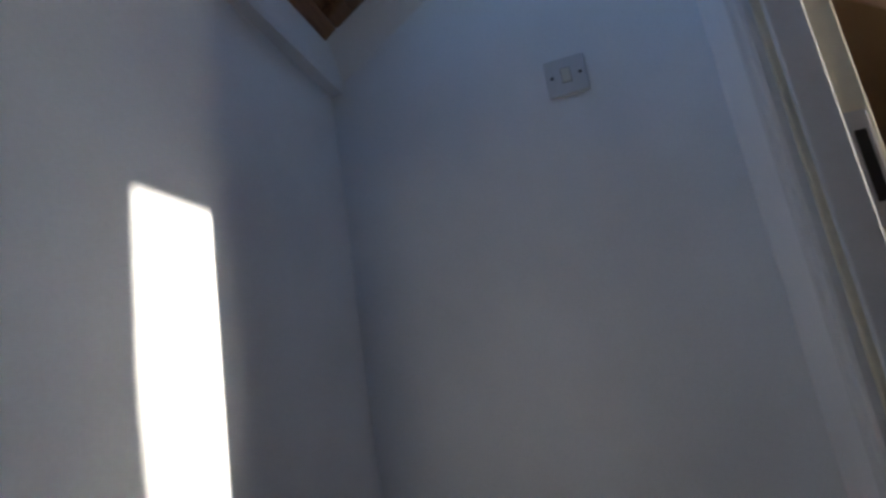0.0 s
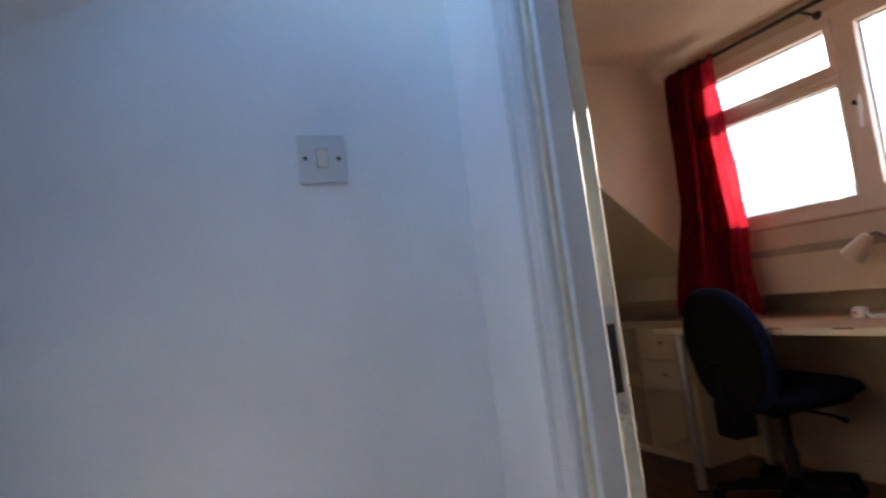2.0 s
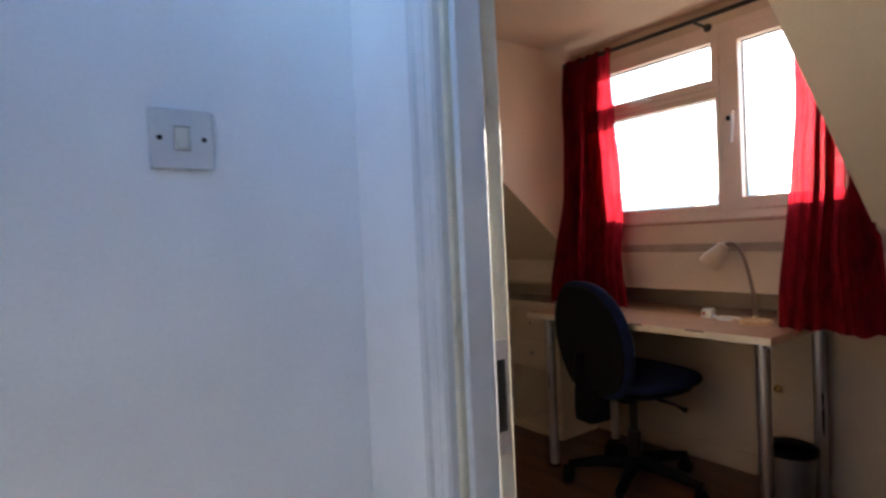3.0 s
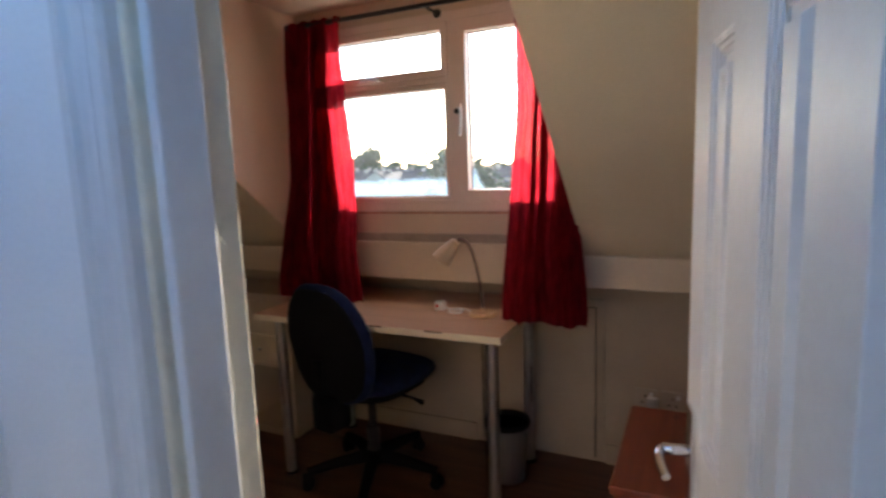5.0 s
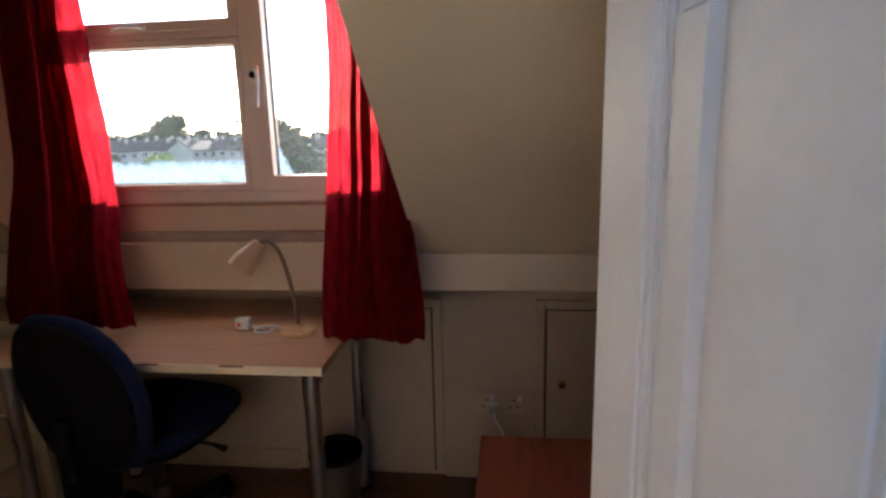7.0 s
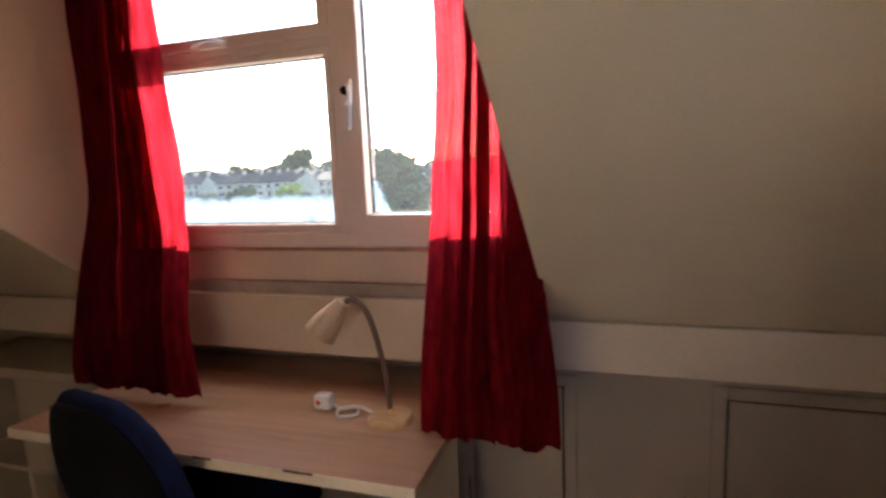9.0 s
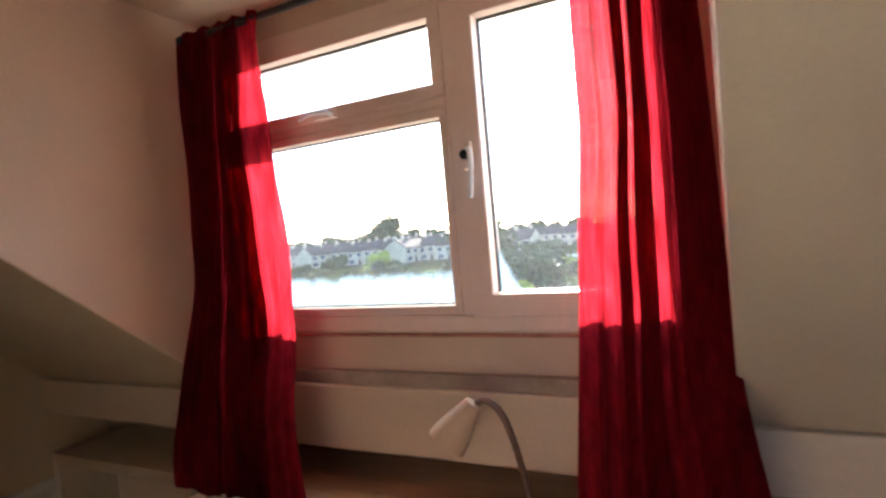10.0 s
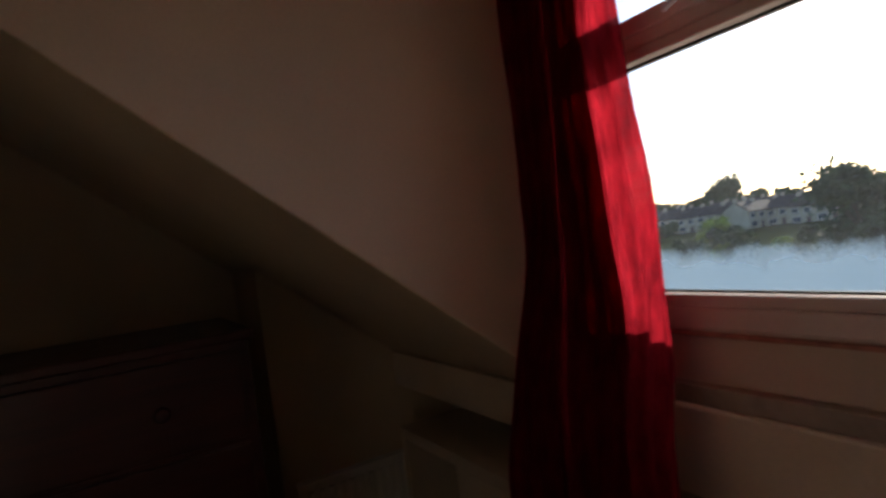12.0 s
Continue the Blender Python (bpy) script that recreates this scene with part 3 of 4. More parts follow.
# local: x from the hinge (0) to the latch edge (LEAF_W); y from 0 (room face) to 0.036 (landing face)
ST, MUL = 0.105, 0.125
RAILS = ((0.0, 0.2), (0.72, 0.89), (1.46, 1.56), (LEAF_H - 0.1, LEAF_H))
P_W = (LEAF_W - 2 * ST - MUL) / 2
COLS = ((ST, ST + P_W), (LEAF_W - ST - P_W, LEAF_W - ST))
leaf_part("stile", box(0, ST, 0, 0.036, 0, LEAF_H, bevel=0.002), "gloss")
leaf_part("stile", box(LEAF_W - ST, LEAF_W, 0, 0.036, 0, LEAF_H, bevel=0.002), "gloss")
leaf_part("mullion", box(ST + P_W, LEAF_W - ST - P_W, 0, 0.0357, 0.02, LEAF_H - 0.02, bevel=0.002), "gloss")
for z0, z1 in RAILS:
    leaf_part("rail", box(ST - 0.001, LEAF_W - ST + 0.001, 0.0003, 0.0354, z0, z1, bevel=0.002), "gloss")
for x0, x1 in COLS:
    for z0, z1 in ((0.2, 0.72), (0.89, 1.46), (1.56, LEAF_H - 0.1)):
        leaf_part("panel", box(x0 - 0.002, x1 + 0.002, 0.012, 0.024, z0 - 0.002, z1 + 0.002), "gloss")
        bm = bmesh.new()     # raised field with sloping shoulders, on both faces
        for ya, yb in ((0.024, 0.0335), (0.012, 0.0025)):
            a = [bm.verts.new((x, ya, z)) for x, z in ((x0 + 0.03, z0 + 0.034), (x1 - 0.03, z0 + 0.034), (x1 - 0.03, z1 - 0.034), (x0 + 0.03, z1 - 0.034))]
            b = [bm.verts.new((x, yb, z)) for x, z in ((x0 + 0.036, z0 + 0.04), (x1 - 0.036, z0 + 0.04), (x1 - 0.036, z1 - 0.04), (x0 + 0.036, z1 - 0.04))]
            bm.faces.new(b)
            bm.faces.new(a)
            for i in range(4):
                j = (i + 1) % 4
                bm.faces.new((a[i], a[j], b[j], b[i]))
        leaf_part("raised_field", bm, "gloss")
        bm = bmesh.new()     # moulding bead round the panel
        for ya, yb in ((0.024, 0.0345), (0.012, 0.0015)):
            for k in range(3):
                o = 0.007 * k
                h = yb - (yb - ya) * (0.15 + 0.33 * k)
                add_box(bm, x0 + o, x0 + o + 0.0072, min(ya, h), max(ya, h), z0 + o, z1 - o)
                add_box(bm, x1 - o - 0.0072, x1 - o, min(ya, h), max(ya, h), z0 + o, z1 - o)
                add_box(bm, x0 + o, x1 - o, min(ya, h), max(ya, h), z0 + o, z0 + o + 0.0072)
                add_box(bm, x0 + o, x1 - o, min(ya, h), max(ya, h), z1 - o - 0.0072, z1 - o)
        leaf_part("moulding", bm, "gloss")
for side, y0 in ((1, 0.036), (-1, 0.0)):
    hx, hz = LEAF_W - 0.055, 0.856
    bp = leaf_part("backplate", box(hx - 0.02, hx + 0.02, min(y0, y0 + side * 0.007), max(y0, y0 + side * 0.007), hz - 0.09, hz + 0.07, bevel=0.002), "chrome", "chrome lever handle plate")
    lever = smooth_path([(hx, y0, hz), (hx, y0 + side * 0.03, hz), (hx, y0 + side * 0.046, hz), (hx - 0.02, y0 + side * 0.052, hz), (hx - 0.04, y0 + side * 0.051, hz - 0.006), (hx - 0.062, y0 + side * 0.047, hz - 0.014)], 4)
    leaf_part("lever", tube(lever, [0.009] * 8 + [0.007] * (len(lever) - 8), 10), "chrome", "", bp, True)
leaf_part("latch", box(LEAF_W, LEAF_W + 0.0015, 0.006, 0.03, 0.71, 0.90), "black_metal", "dark tarnished latch faceplate")
for z in (0.2, 1.62):
    leaf_part("hinge", lathe([(0.006, z - 0.045), (0.006, z + 0.045)], (-0.002, -0.004, 0), 10), "steel", "steel butt hinge", None, True)

# ---------------------------------------------------------------- the window
win = thing("window_1", ((W_X0 + W_X1) / 2, WIN_Y, W_Z0), "white plastic dormer window with a top light and a side casement", "window", kind="structure")
Y0, Y1 = WIN_Y, WIN_Y + 0.065
MUL_A, MUL_B = -0.262, -0.228                    # fixed mullion between the lights
TRAN_A, TRAN_B = 1.672, 1.70
FR = 0.05


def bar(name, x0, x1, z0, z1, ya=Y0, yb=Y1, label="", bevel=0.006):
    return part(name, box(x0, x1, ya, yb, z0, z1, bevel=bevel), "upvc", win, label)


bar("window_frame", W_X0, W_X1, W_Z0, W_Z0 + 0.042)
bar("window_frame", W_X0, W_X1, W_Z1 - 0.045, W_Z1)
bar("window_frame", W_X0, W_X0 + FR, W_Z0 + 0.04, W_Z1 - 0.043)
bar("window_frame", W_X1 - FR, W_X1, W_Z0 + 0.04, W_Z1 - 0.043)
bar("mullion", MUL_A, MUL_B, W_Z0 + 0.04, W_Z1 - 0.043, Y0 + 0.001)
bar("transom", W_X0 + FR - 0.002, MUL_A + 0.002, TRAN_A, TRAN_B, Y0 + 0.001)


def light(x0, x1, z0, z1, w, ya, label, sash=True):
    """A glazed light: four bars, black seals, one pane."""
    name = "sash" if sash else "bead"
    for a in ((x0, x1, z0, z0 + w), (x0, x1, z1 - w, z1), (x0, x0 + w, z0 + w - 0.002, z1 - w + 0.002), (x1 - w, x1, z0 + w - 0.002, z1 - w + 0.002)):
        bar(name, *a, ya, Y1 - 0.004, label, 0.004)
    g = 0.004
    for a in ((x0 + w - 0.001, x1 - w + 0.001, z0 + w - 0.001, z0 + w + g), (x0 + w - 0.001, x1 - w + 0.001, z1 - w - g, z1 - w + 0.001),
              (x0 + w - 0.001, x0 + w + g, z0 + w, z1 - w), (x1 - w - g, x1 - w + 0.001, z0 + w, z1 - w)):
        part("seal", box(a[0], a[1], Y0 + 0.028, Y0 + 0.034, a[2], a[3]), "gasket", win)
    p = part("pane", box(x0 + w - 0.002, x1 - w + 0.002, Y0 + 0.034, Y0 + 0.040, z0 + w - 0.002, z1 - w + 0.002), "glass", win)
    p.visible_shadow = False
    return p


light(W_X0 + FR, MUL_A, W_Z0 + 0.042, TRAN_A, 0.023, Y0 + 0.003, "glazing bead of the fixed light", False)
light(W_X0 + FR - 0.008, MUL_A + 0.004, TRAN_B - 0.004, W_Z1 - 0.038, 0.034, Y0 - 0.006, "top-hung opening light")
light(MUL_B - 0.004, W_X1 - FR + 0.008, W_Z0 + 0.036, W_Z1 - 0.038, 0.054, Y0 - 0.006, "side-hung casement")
# misted lower parts of the panes
mist = part("condensation", box(W_X0 + FR + 0.022, MUL_A - 0.022, Y0 + 0.042, Y0 + 0.0425, W_Z0 + 0.066, W_Z0 + 0.17), "mist", win, "misted lower strip of the fixed pane")
mist.visible_shadow = False
mist2 = part("condensation", box(MUL_B + 0.05, MUL_B + 0.10, Y0 + 0.042, Y0 + 0.0425, W_Z0 + 0.09, W_Z0 + 0.24), "mist_corner", win, "misted corner of the casement pane")
mist2.visible_shadow = False
part("sill_trim", box(W_X0 - 0.01, W_X1 + 0.01, Y0 - 0.004, Y0 + 0.02, W_Z0 - 0.011, W_Z0 - 0.004, bevel=0.002), "sill_tint", win, "thin trim below the frame, red curtain glow in its colour")
# casement handle: black pivot, curved white lever
hx, hz = -0.211, 1.549
hb = part("handle", box(hx - 0.012, hx + 0.012, Y0 - 0.018, Y0 - 0.004, hz - 0.035, hz + 0.03, bevel=0.004), "upvc", win, "white espagnolette handle base")
part("pivot", lathe([(0.011, 0), (0.011, 0.012), (0.008, 0.016)], seg=14, m=pose(hx - 0.003, Y0 - 0.016, hz, 90, 0, 0)), "black_plastic", hb, "black pivot cap", True)
part("lever", tube(smooth_path([(hx + 0.004, Y0 - 0.022, hz + 0.012), (hx + 0.016, Y0 - 0.035, hz + 0.004), (hx + 0.018, Y0 - 0.042, hz - 0.03), (hx + 0.014, Y0 - 0.04, hz - 0.075), (hx + 0.008, Y0 - 0.034, hz - 0.1)], 4),
                   [0.006] * 17, 8), "white_plastic", hb, "white curved lever", True)
hx, hz = -0.60, 1.706
hb = part("handle", box(hx - 0.035, hx + 0.03, Y0 - 0.016, Y0 - 0.004, hz - 0.009, hz + 0.009, bevel=0.003), "upvc", win, "white top-light handle")
part("lever", tube(smooth_path([(hx + 0.02, Y0 - 0.016, hz), (hx + 0.01, Y0 - 0.035, hz + 0.004), (hx - 0.03, Y0 - 0.04, hz + 0.006), (hx - 0.075, Y0 - 0.03, hz - 0.002)], 4), [0.0055] * 13, 8), "white_plastic", hb, "", True)

# ---------------------------------------------------------------- curtains and their rod
ROD_Y, ROD_Z = 1.725, 1.95
rod = thing("curtain_rod", (0, ROD_Y, ROD_Z), "black metal curtain rod with ball ends", "curtain rod")
part("rod", tube([(-0.955, ROD_Y, ROD_Z), (0.285, ROD_Y, ROD_Z)], 0.0095, 12), "black_metal", rod, "", True)
for x, s in ((-0.955, -1), (0.282, 1)):
    part("finial", lathe([(0.008, 0), (0.014, 0.003), (0.017, 0.01), (0.014, 0.018), (0.004, 0.022)], seg=14, m=pose(x, ROD_Y, ROD_Z, 0, 90 * s, 0)), "black_metal", rod, "", True)
for x in (-0.90, -0.3, 0.24):
    bm = tube([(x, ROD_Y, ROD_Z), (x, WIN_Y + 0.004, ROD_Z)], 0.006, 8)
    lathe([(0.018, 0), (0.018, 0.004)], seg=12, bm=bm, m=pose(x, WIN_Y + 0.002, ROD_Z, 90, 0, 0))
    part("bracket", bm, "black_metal", rod, "", True)


def lerp(stops, t):
    """Value at t from (t, value) stops."""
    for (a, va), (b, vb) in zip(stops, stops[1:]):
        if t <= b:
            k = (t - a) / (b - a)
            k = k * k * (3 - 2 * k)
            return va + (vb - va) * k
    return stops[-1][1]


def fold_plan(spans, seed, turn_in):
    """Plan of a gathered cloth, as points (across, depth): single spans lie open, triple spans are folded back on themselves."""
    rng = random.Random(seed)
    # turn_in adds an unseen return that blocks window light beside the curtain
    pts = [(0.0, 0.115 - 0.0115 * k) for k in range(10)] if turn_in < 0 else []      # turned back to the wall beside the cheek
    for a, b, folded in spans:
        w = b - a
        n = max(3, int(w * 90))
        if not folded:
            for k in range(n + 1):
                u = k / n
                pts.append((a + w * u, 0.05 * w * math.sin(math.pi * u * 2 + rng.uniform(-0.2, 0.2)) + 0.006 * math.sin(math.pi * u)
                            + (0.011 * math.sin(math.pi * (1.0 + 4.6 * u ** 1.3)) if w > 0.25 else 0.0)))
        else:
            pleats = max(1, round(w / 0.12))
            for q in range(pleats):
                pa, pb = a + w * q / pleats, a + w * (q + 1) / pleats
                d = rng.uniform(0.8, 1.25)
                for k in range(33):
                    s = k / 32
                    x = pa + (pb - pa) * (s + 1.0 * math.sin(2 * math.pi * s))
                    y = -0.03 * d * math.sin(math.pi * s) ** 2 - 0.016 * d * math.sin(2 * math.pi * s + 0.9)
                    pts.append((x, y))
    if turn_in > 0:
        pts += [(1.0, 0.0115 * k) for k in range(1, 11)]
    return pts


def curtain_sheet(left, right, depth, z_top, z_bot, spans, seed, turn_in, nz=56, fine=0.003):
    """Hanging cloth from its fold plan: folds deepen downwards and sway a little, gathered at the head."""
    rng = random.Random(seed + 100)
    ph = [rng.uniform(0, 6.28) for _ in range(6)]
    plan = fold_plan(spans, seed, turn_in)
    bm = bmesh.new()
    grid = []
    for j in range(nz + 1):
        v = j / nz
        row = []
        xl, xr, yc = lerp(left, v), lerp(right, v), lerp(depth, v)
        k = 0.72 - 0.22 * v
        for u, d in plan:
            uu = u + 0.018 * math.sin(4.2 * v + ph[0] + 5 * u) + 0.007 * math.sin(13 * v + 9 * u + ph[1])
            y = k * d + 0.006 * math.sin(8 * v + 6 * u + ph[2]) + 0.003 * math.sin(23 * v + 14 * u + ph[3]) + fine * (0.4 + 0.6 * v) * math.sin(2 * math.pi * (9.5 * u + 0.25 * math.sin(5 * v + ph[5]) + 0.35 * math.sin(9 * u)))
            if v < 0.05:
                g = 1 - v / 0.05
                y = y * (1 - 0.7 * g) + 0.005 * g * math.sin(2 * math.pi * 22 * u)
            z = z_top + (z_bot - z_top) * v + 0.007 * math.sin(11 * u + ph[4]) * v + 0.004 * math.sin(31 * u + ph[5]) * (v if v > 0.5 else 1 - v)
            row.append(bm.verts.new((xl + (xr - xl) * uu, yc + y, z)))
        grid.append(row)
    for j in range(nz):
        for i in range(len(plan) - 1):
            bm.faces.new((grid[j][i], grid[j][i + 1], grid[j + 1][i + 1], grid[j + 1][i]))
    return bm


def strip_of(sheet_args, v0, v1, off):
    """A doubled strip of the same cloth between two heights, a little in front."""
    bm = curtain_sheet(**sheet_args)
    nx, nz = len(fold_plan(sheet_args["spans"], sheet_args["seed"], sheet_args["turn_in"])), 56
    bm.verts.ensure_lookup_table()
    keep = {j * nx + i for j in range(int(v0 * nz), int(v1 * nz) + 1) for i in range(nx)}
    gone = [v for v in bm.verts if v.index not in keep]
    bmesh.ops.delete(bm, geom=gone, context="VERTS")
    for v in bm.verts:
        v.co.y -= off
    return bm


C1 = dict(left=((0, -0.972), (0.35, -1.002), (0.6, -1.016), (1, -1.014)), right=((0, -0.684), (0.3, -0.682), (0.5, -0.676), (0.75, -0.636), (1, -0.59)),
          depth=((0, 1.722), (0.5, 1.735), (1, 1.63)), z_top=1.965, z_bot=0.765,
          spans=((0.0, 0.33, 1), (0.33, 0.415, 0), (0.415, 0.72, 1), (0.72, 1.0, 0)), seed=4, turn_in=-1)
C2 = dict(left=((0, 0.074), (0.3, 0.07), (0.55, 0.044), (1, 0.033)), right=((0, 0.28), (0.66, 0.297), (1, 0.342)),
          depth=((0, 1.722), (0.5, 1.733), (1, 1.61)), z_top=1.965, z_bot=0.742,
          spans=((0.0, 0.33, 0), (0.33, 0.40, 1), (0.40, 0.475, 0), (0.475, 0.57, 1), (0.57, 0.77, 0), (0.77, 1.0, 1)), seed=11, turn_in=1)
for c, lab in ((C1, "gathered red cotton curtain hanging onto the desk"), (C2, "red cotton curtain drawn aside in deep folds")):
    ob = thing("curtain", (sum(s[1] for s in (c["left"][-1], c["right"][-1])) / 2, 1.6, c["z_bot"]), lab, "curtain", "curtains at the window")
    part("cloth", curtain_sheet(**c), "curtain", ob, "", True)
    part("heading", strip_of(c, 0.0, 0.06, 0.003), "curtain", ob, "gathered heading tape", True)
    part("hem", strip_of(c, 0.965, 1.0, 0.0025), "curtain", ob, "doubled bottom hem", True)

# ---------------------------------------------------------------- desk and what is on it
D_X0, D_X1, D_Y0, D_Y1, D_Z = -0.995, 0.101, 1.403, 2.02, 0.74
desk = thing("desk", ((D_X0 + D_X1) / 2, 1.7, 0), "pale beech laminate desk with round steel legs", "desk")
top = part("tabletop", box(D_X0, D_X1, D_Y0 + 0.0015, D_Y1, D_Z - 0.026, D_Z, bevel=0.0015), "desk_top", desk)
part("edge_band", box(D_X0 + 0.001, D_X1 - 0.001, D_Y0, D_Y0 + 0.002, D_Z - 0.0255, D_Z - 0.0008), "desk_edge", top, "cream edge band, chipped in places")
for x, w in ((-0.42, 0.05), (-0.19, 0.07)):
    part("chip", box(x, x + w, D_Y0 - 0.0006, D_Y0 + 0.001, D_Z - 0.005, D_Z - 0.0005), "mahogany", top, "dark chip in the edge band")
for x in (D_X0 + 0.075, D_X1 - 0.06):
    for y in (D_Y0 + 0.075, D_Y1 - 0.07):
        leg = part("leg", lathe([(0.0225, 0.012), (0.0225, D_Z - 0.034), (0.03, D_Z - 0.032), (0.03, D_Z - 0.0265)], (x, y, 0), 20), "steel", desk, "", True)
        part("foot", lathe([(0.026, 0.0), (0.026, 0.008), (0.02, 0.014)], (x, y, 0), 16), "black_plastic", leg, "", True)
part("bracket", box(D_X1 - 0.035, D_X1 - 0.02, D_Y0 + 0.02, D_Y0 + 0.05, D_Z - 0.04, D_Z - 0.026, bevel=0.002), "chrome", desk, "small chrome bracket under the corner")

lamp = thing("desk_lamp", (-0.058, 1.66, D_Z), "small gooseneck desk lamp with a pearl white head", "lamp")
base = part("base", lathe([(0.055, 0), (0.056, 0.008), (0.05, 0.016), (0.012, 0.019), (0.011, 0.03), (0.004, 0.032)], (-0.058, 1.66, D_Z), 28), "lamp_base", lamp, "round beech base", True)
neck = smooth_path([(-0.058, 1.66, D_Z + 0.02), (-0.066, 1.66, 0.86), (-0.085, 1.657, 0.96), (-0.108, 1.655, 1.02), (-0.138, 1.652, 1.041), (-0.163, 1.65, 1.028)], 10)
part("gooseneck", tube(neck, [0.0062 + 0.0011 * (k % 2) for k in range(len(neck))], 10), "neck", lamp, "ribbed steel gooseneck", True)
hm = look((-0.160, 1.65, 1.034), (-0.228, 1.622, 0.942)) @ pose(0, 0, 0, 180, 0, 0)
part("head", lathe([(0.008, -0.004), (0.019, 0.0), (0.022, 0.014), (0.028, 0.034), (0.037, 0.066), (0.041, 0.096), (0.0395, 0.096), (0.035, 0.066), (0.02, 0.03), (0.005, 0.028)], seg=26, m=hm), "lamp_white", lamp, "", True)
part("bulb", lathe([(0.006, 0.03), (0.015, 0.048), (0.017, 0.07), (0.01, 0.086), (0.002, 0.089)], seg=16, m=hm), "white_plastic", lamp, "", True)

plug = thing("power_plug", (-0.253, 1.69, D_Z), "white plug with a red mark lying on the desk", "plug")
part("body", box(-0.278, -0.232, 1.67, 1.708, D_Z, D_Z + 0.04, bevel=0.009), "white_plastic", plug, "", True)
part("mark", lathe([(0.007, 0), (0.006, 0.0015)], seg=12, m=pose(-0.262, 1.6701, D_Z + 0.021, 90, 0, 0)), "red_plastic", plug, "red fuse mark")
for x in (-0.262, -0.25):
    part("pin", box(x, x + 0.005, 1.708, 1.722, D_Z + 0.012, D_Z + 0.016), "brass", plug)
cord = smooth_path([(-0.235, 1.69, D_Z + 0.014), (-0.2, 1.68, D_Z + 0.008), (-0.17, 1.70, D_Z + 0.006), (-0.15, 1.66, D_Z + 0.006), (-0.19, 1.64, D_Z + 0.007), (-0.2, 1.67, D_Z + 0.012), (-0.155, 1.69, D_Z + 0.012), (-0.1, 1.668, D_Z + 0.008)], 5)
made("lamp_cord", tube(cord, 0.0042, 8), "white_plastic", None, True, "white lamp cord lying in a loose coil", "cable")

# ---------------------------------------------------------------- office chair
CH = Matrix.Translation((-0.542, 1.575, 0)) @ Matrix.Rotation(radians(-10), 4, "Z")
chair = thing("office_chair", (-0.542, 1.575, 0), "dark navy cloth office chair on a black five-star base", "chair")


def chair_part(name, bm, mat, parent=None, label="", soft=True):
    for v in bm.verts:
        v.co = CH @ v.co
    return part(name, bm, mat, parent or chair, label, soft)


def cushion(w, d, h, nx=14, ny=14, power=3.2, dome=0.35):
    """A padded slab, rounded all about, in its own frame; w and d across, h thick."""
    bm = bmesh.new()
    bmesh.ops.create_uvsphere(bm, u_segments=36, v_segments=18, radius=1.0)
    for v in bm.verts:
        x, y, z = v.co
        r = math.hypot(x, y)
        if r > 1e-6:
            a = math.atan2(y, x)
            k = (abs(math.cos(a)) ** power + abs(math.sin(a)) ** power) ** (-1 / power)
            rr = r ** 0.45 * k
            x, y = rr * math.cos(a), rr * math.sin(a)
        z = math.copysign(abs(z) ** 0.7, z)
        v.co = Vector((x * w / 2, y * d / 2, z * h / 2))
    return bm


seat = cushion(0.48, 0.45, 0.07)
for v in seat.verts:
    v.co.z += 0.482 - 0.05 * max(0, (v.co.y - 0.12)) - 0.25 * max(0, v.co.y - 0.15) ** 2
    v.co.y += 0.02
chair_part("seat", seat, "blue_cloth")
pan = cushion(0.43, 0.41, 0.028)
for v in pan.verts:
    v.co.z += 0.441
chair_part("seat_pan", pan, "black_plastic")
RECLINE = 0.15


def backrest(w, h, thick, off):
    """Upright cushion, tapered to the top, reclined and hollowed for the sitter's back."""
    bm = cushion(w, h, thick)
    for v in bm.verts:
        x, y, z = v.co
        k = 1 - 0.3 * max(0, y / (h / 2)) ** 1.5 - 0.12 * max(0, -y / (h / 2))
        v.co = Vector((x * k, -0.235 - off + z - RECLINE * y + 0.028 * (x / 0.22) ** 2, 0.665 + y))
    return bm


chair_part("backrest", backrest(0.435, 0.49, 0.07, 0.0), "blue_cloth")
chair_part("back_shell", backrest(0.40, 0.455, 0.03, 0.03), "black_plastic", None, "black plastic back shell")
chair_part("back_bar", tube(smooth_path([(0, -0.1, 0.41), (0, -0.24, 0.42), (0, -0.29, 0.48), (0, -0.285, 0.62)], 5), [0.02] * 16, 10), "black_plastic")
chair_part("back_bracket", box(-0.055, 0.055, -0.285, -0.17, 0.325, 0.47, bevel=0.018), "black_plastic", None, "black plastic housing of the back bar")
chair_part("gas_column", lathe([(0.028, 0.12), (0.028, 0.24), (0.018, 0.245), (0.018, 0.42)], seg=18), "black_metal")
chair_part("mechanism", box(-0.07, 0.07, -0.11, 0.09, 0.385, 0.42, bevel=0.01), "black_plastic")
chair_part("lever", tube([(0.05, 0.02, 0.4), (0.2, 0.03, 0.395), (0.25, 0.03, 0.385)], [0.006, 0.006, 0.012], 8), "black_plastic")
chair_part("hub", lathe([(0.05, 0.085), (0.05, 0.12), (0.035, 0.135)], seg=20), "black_plastic")
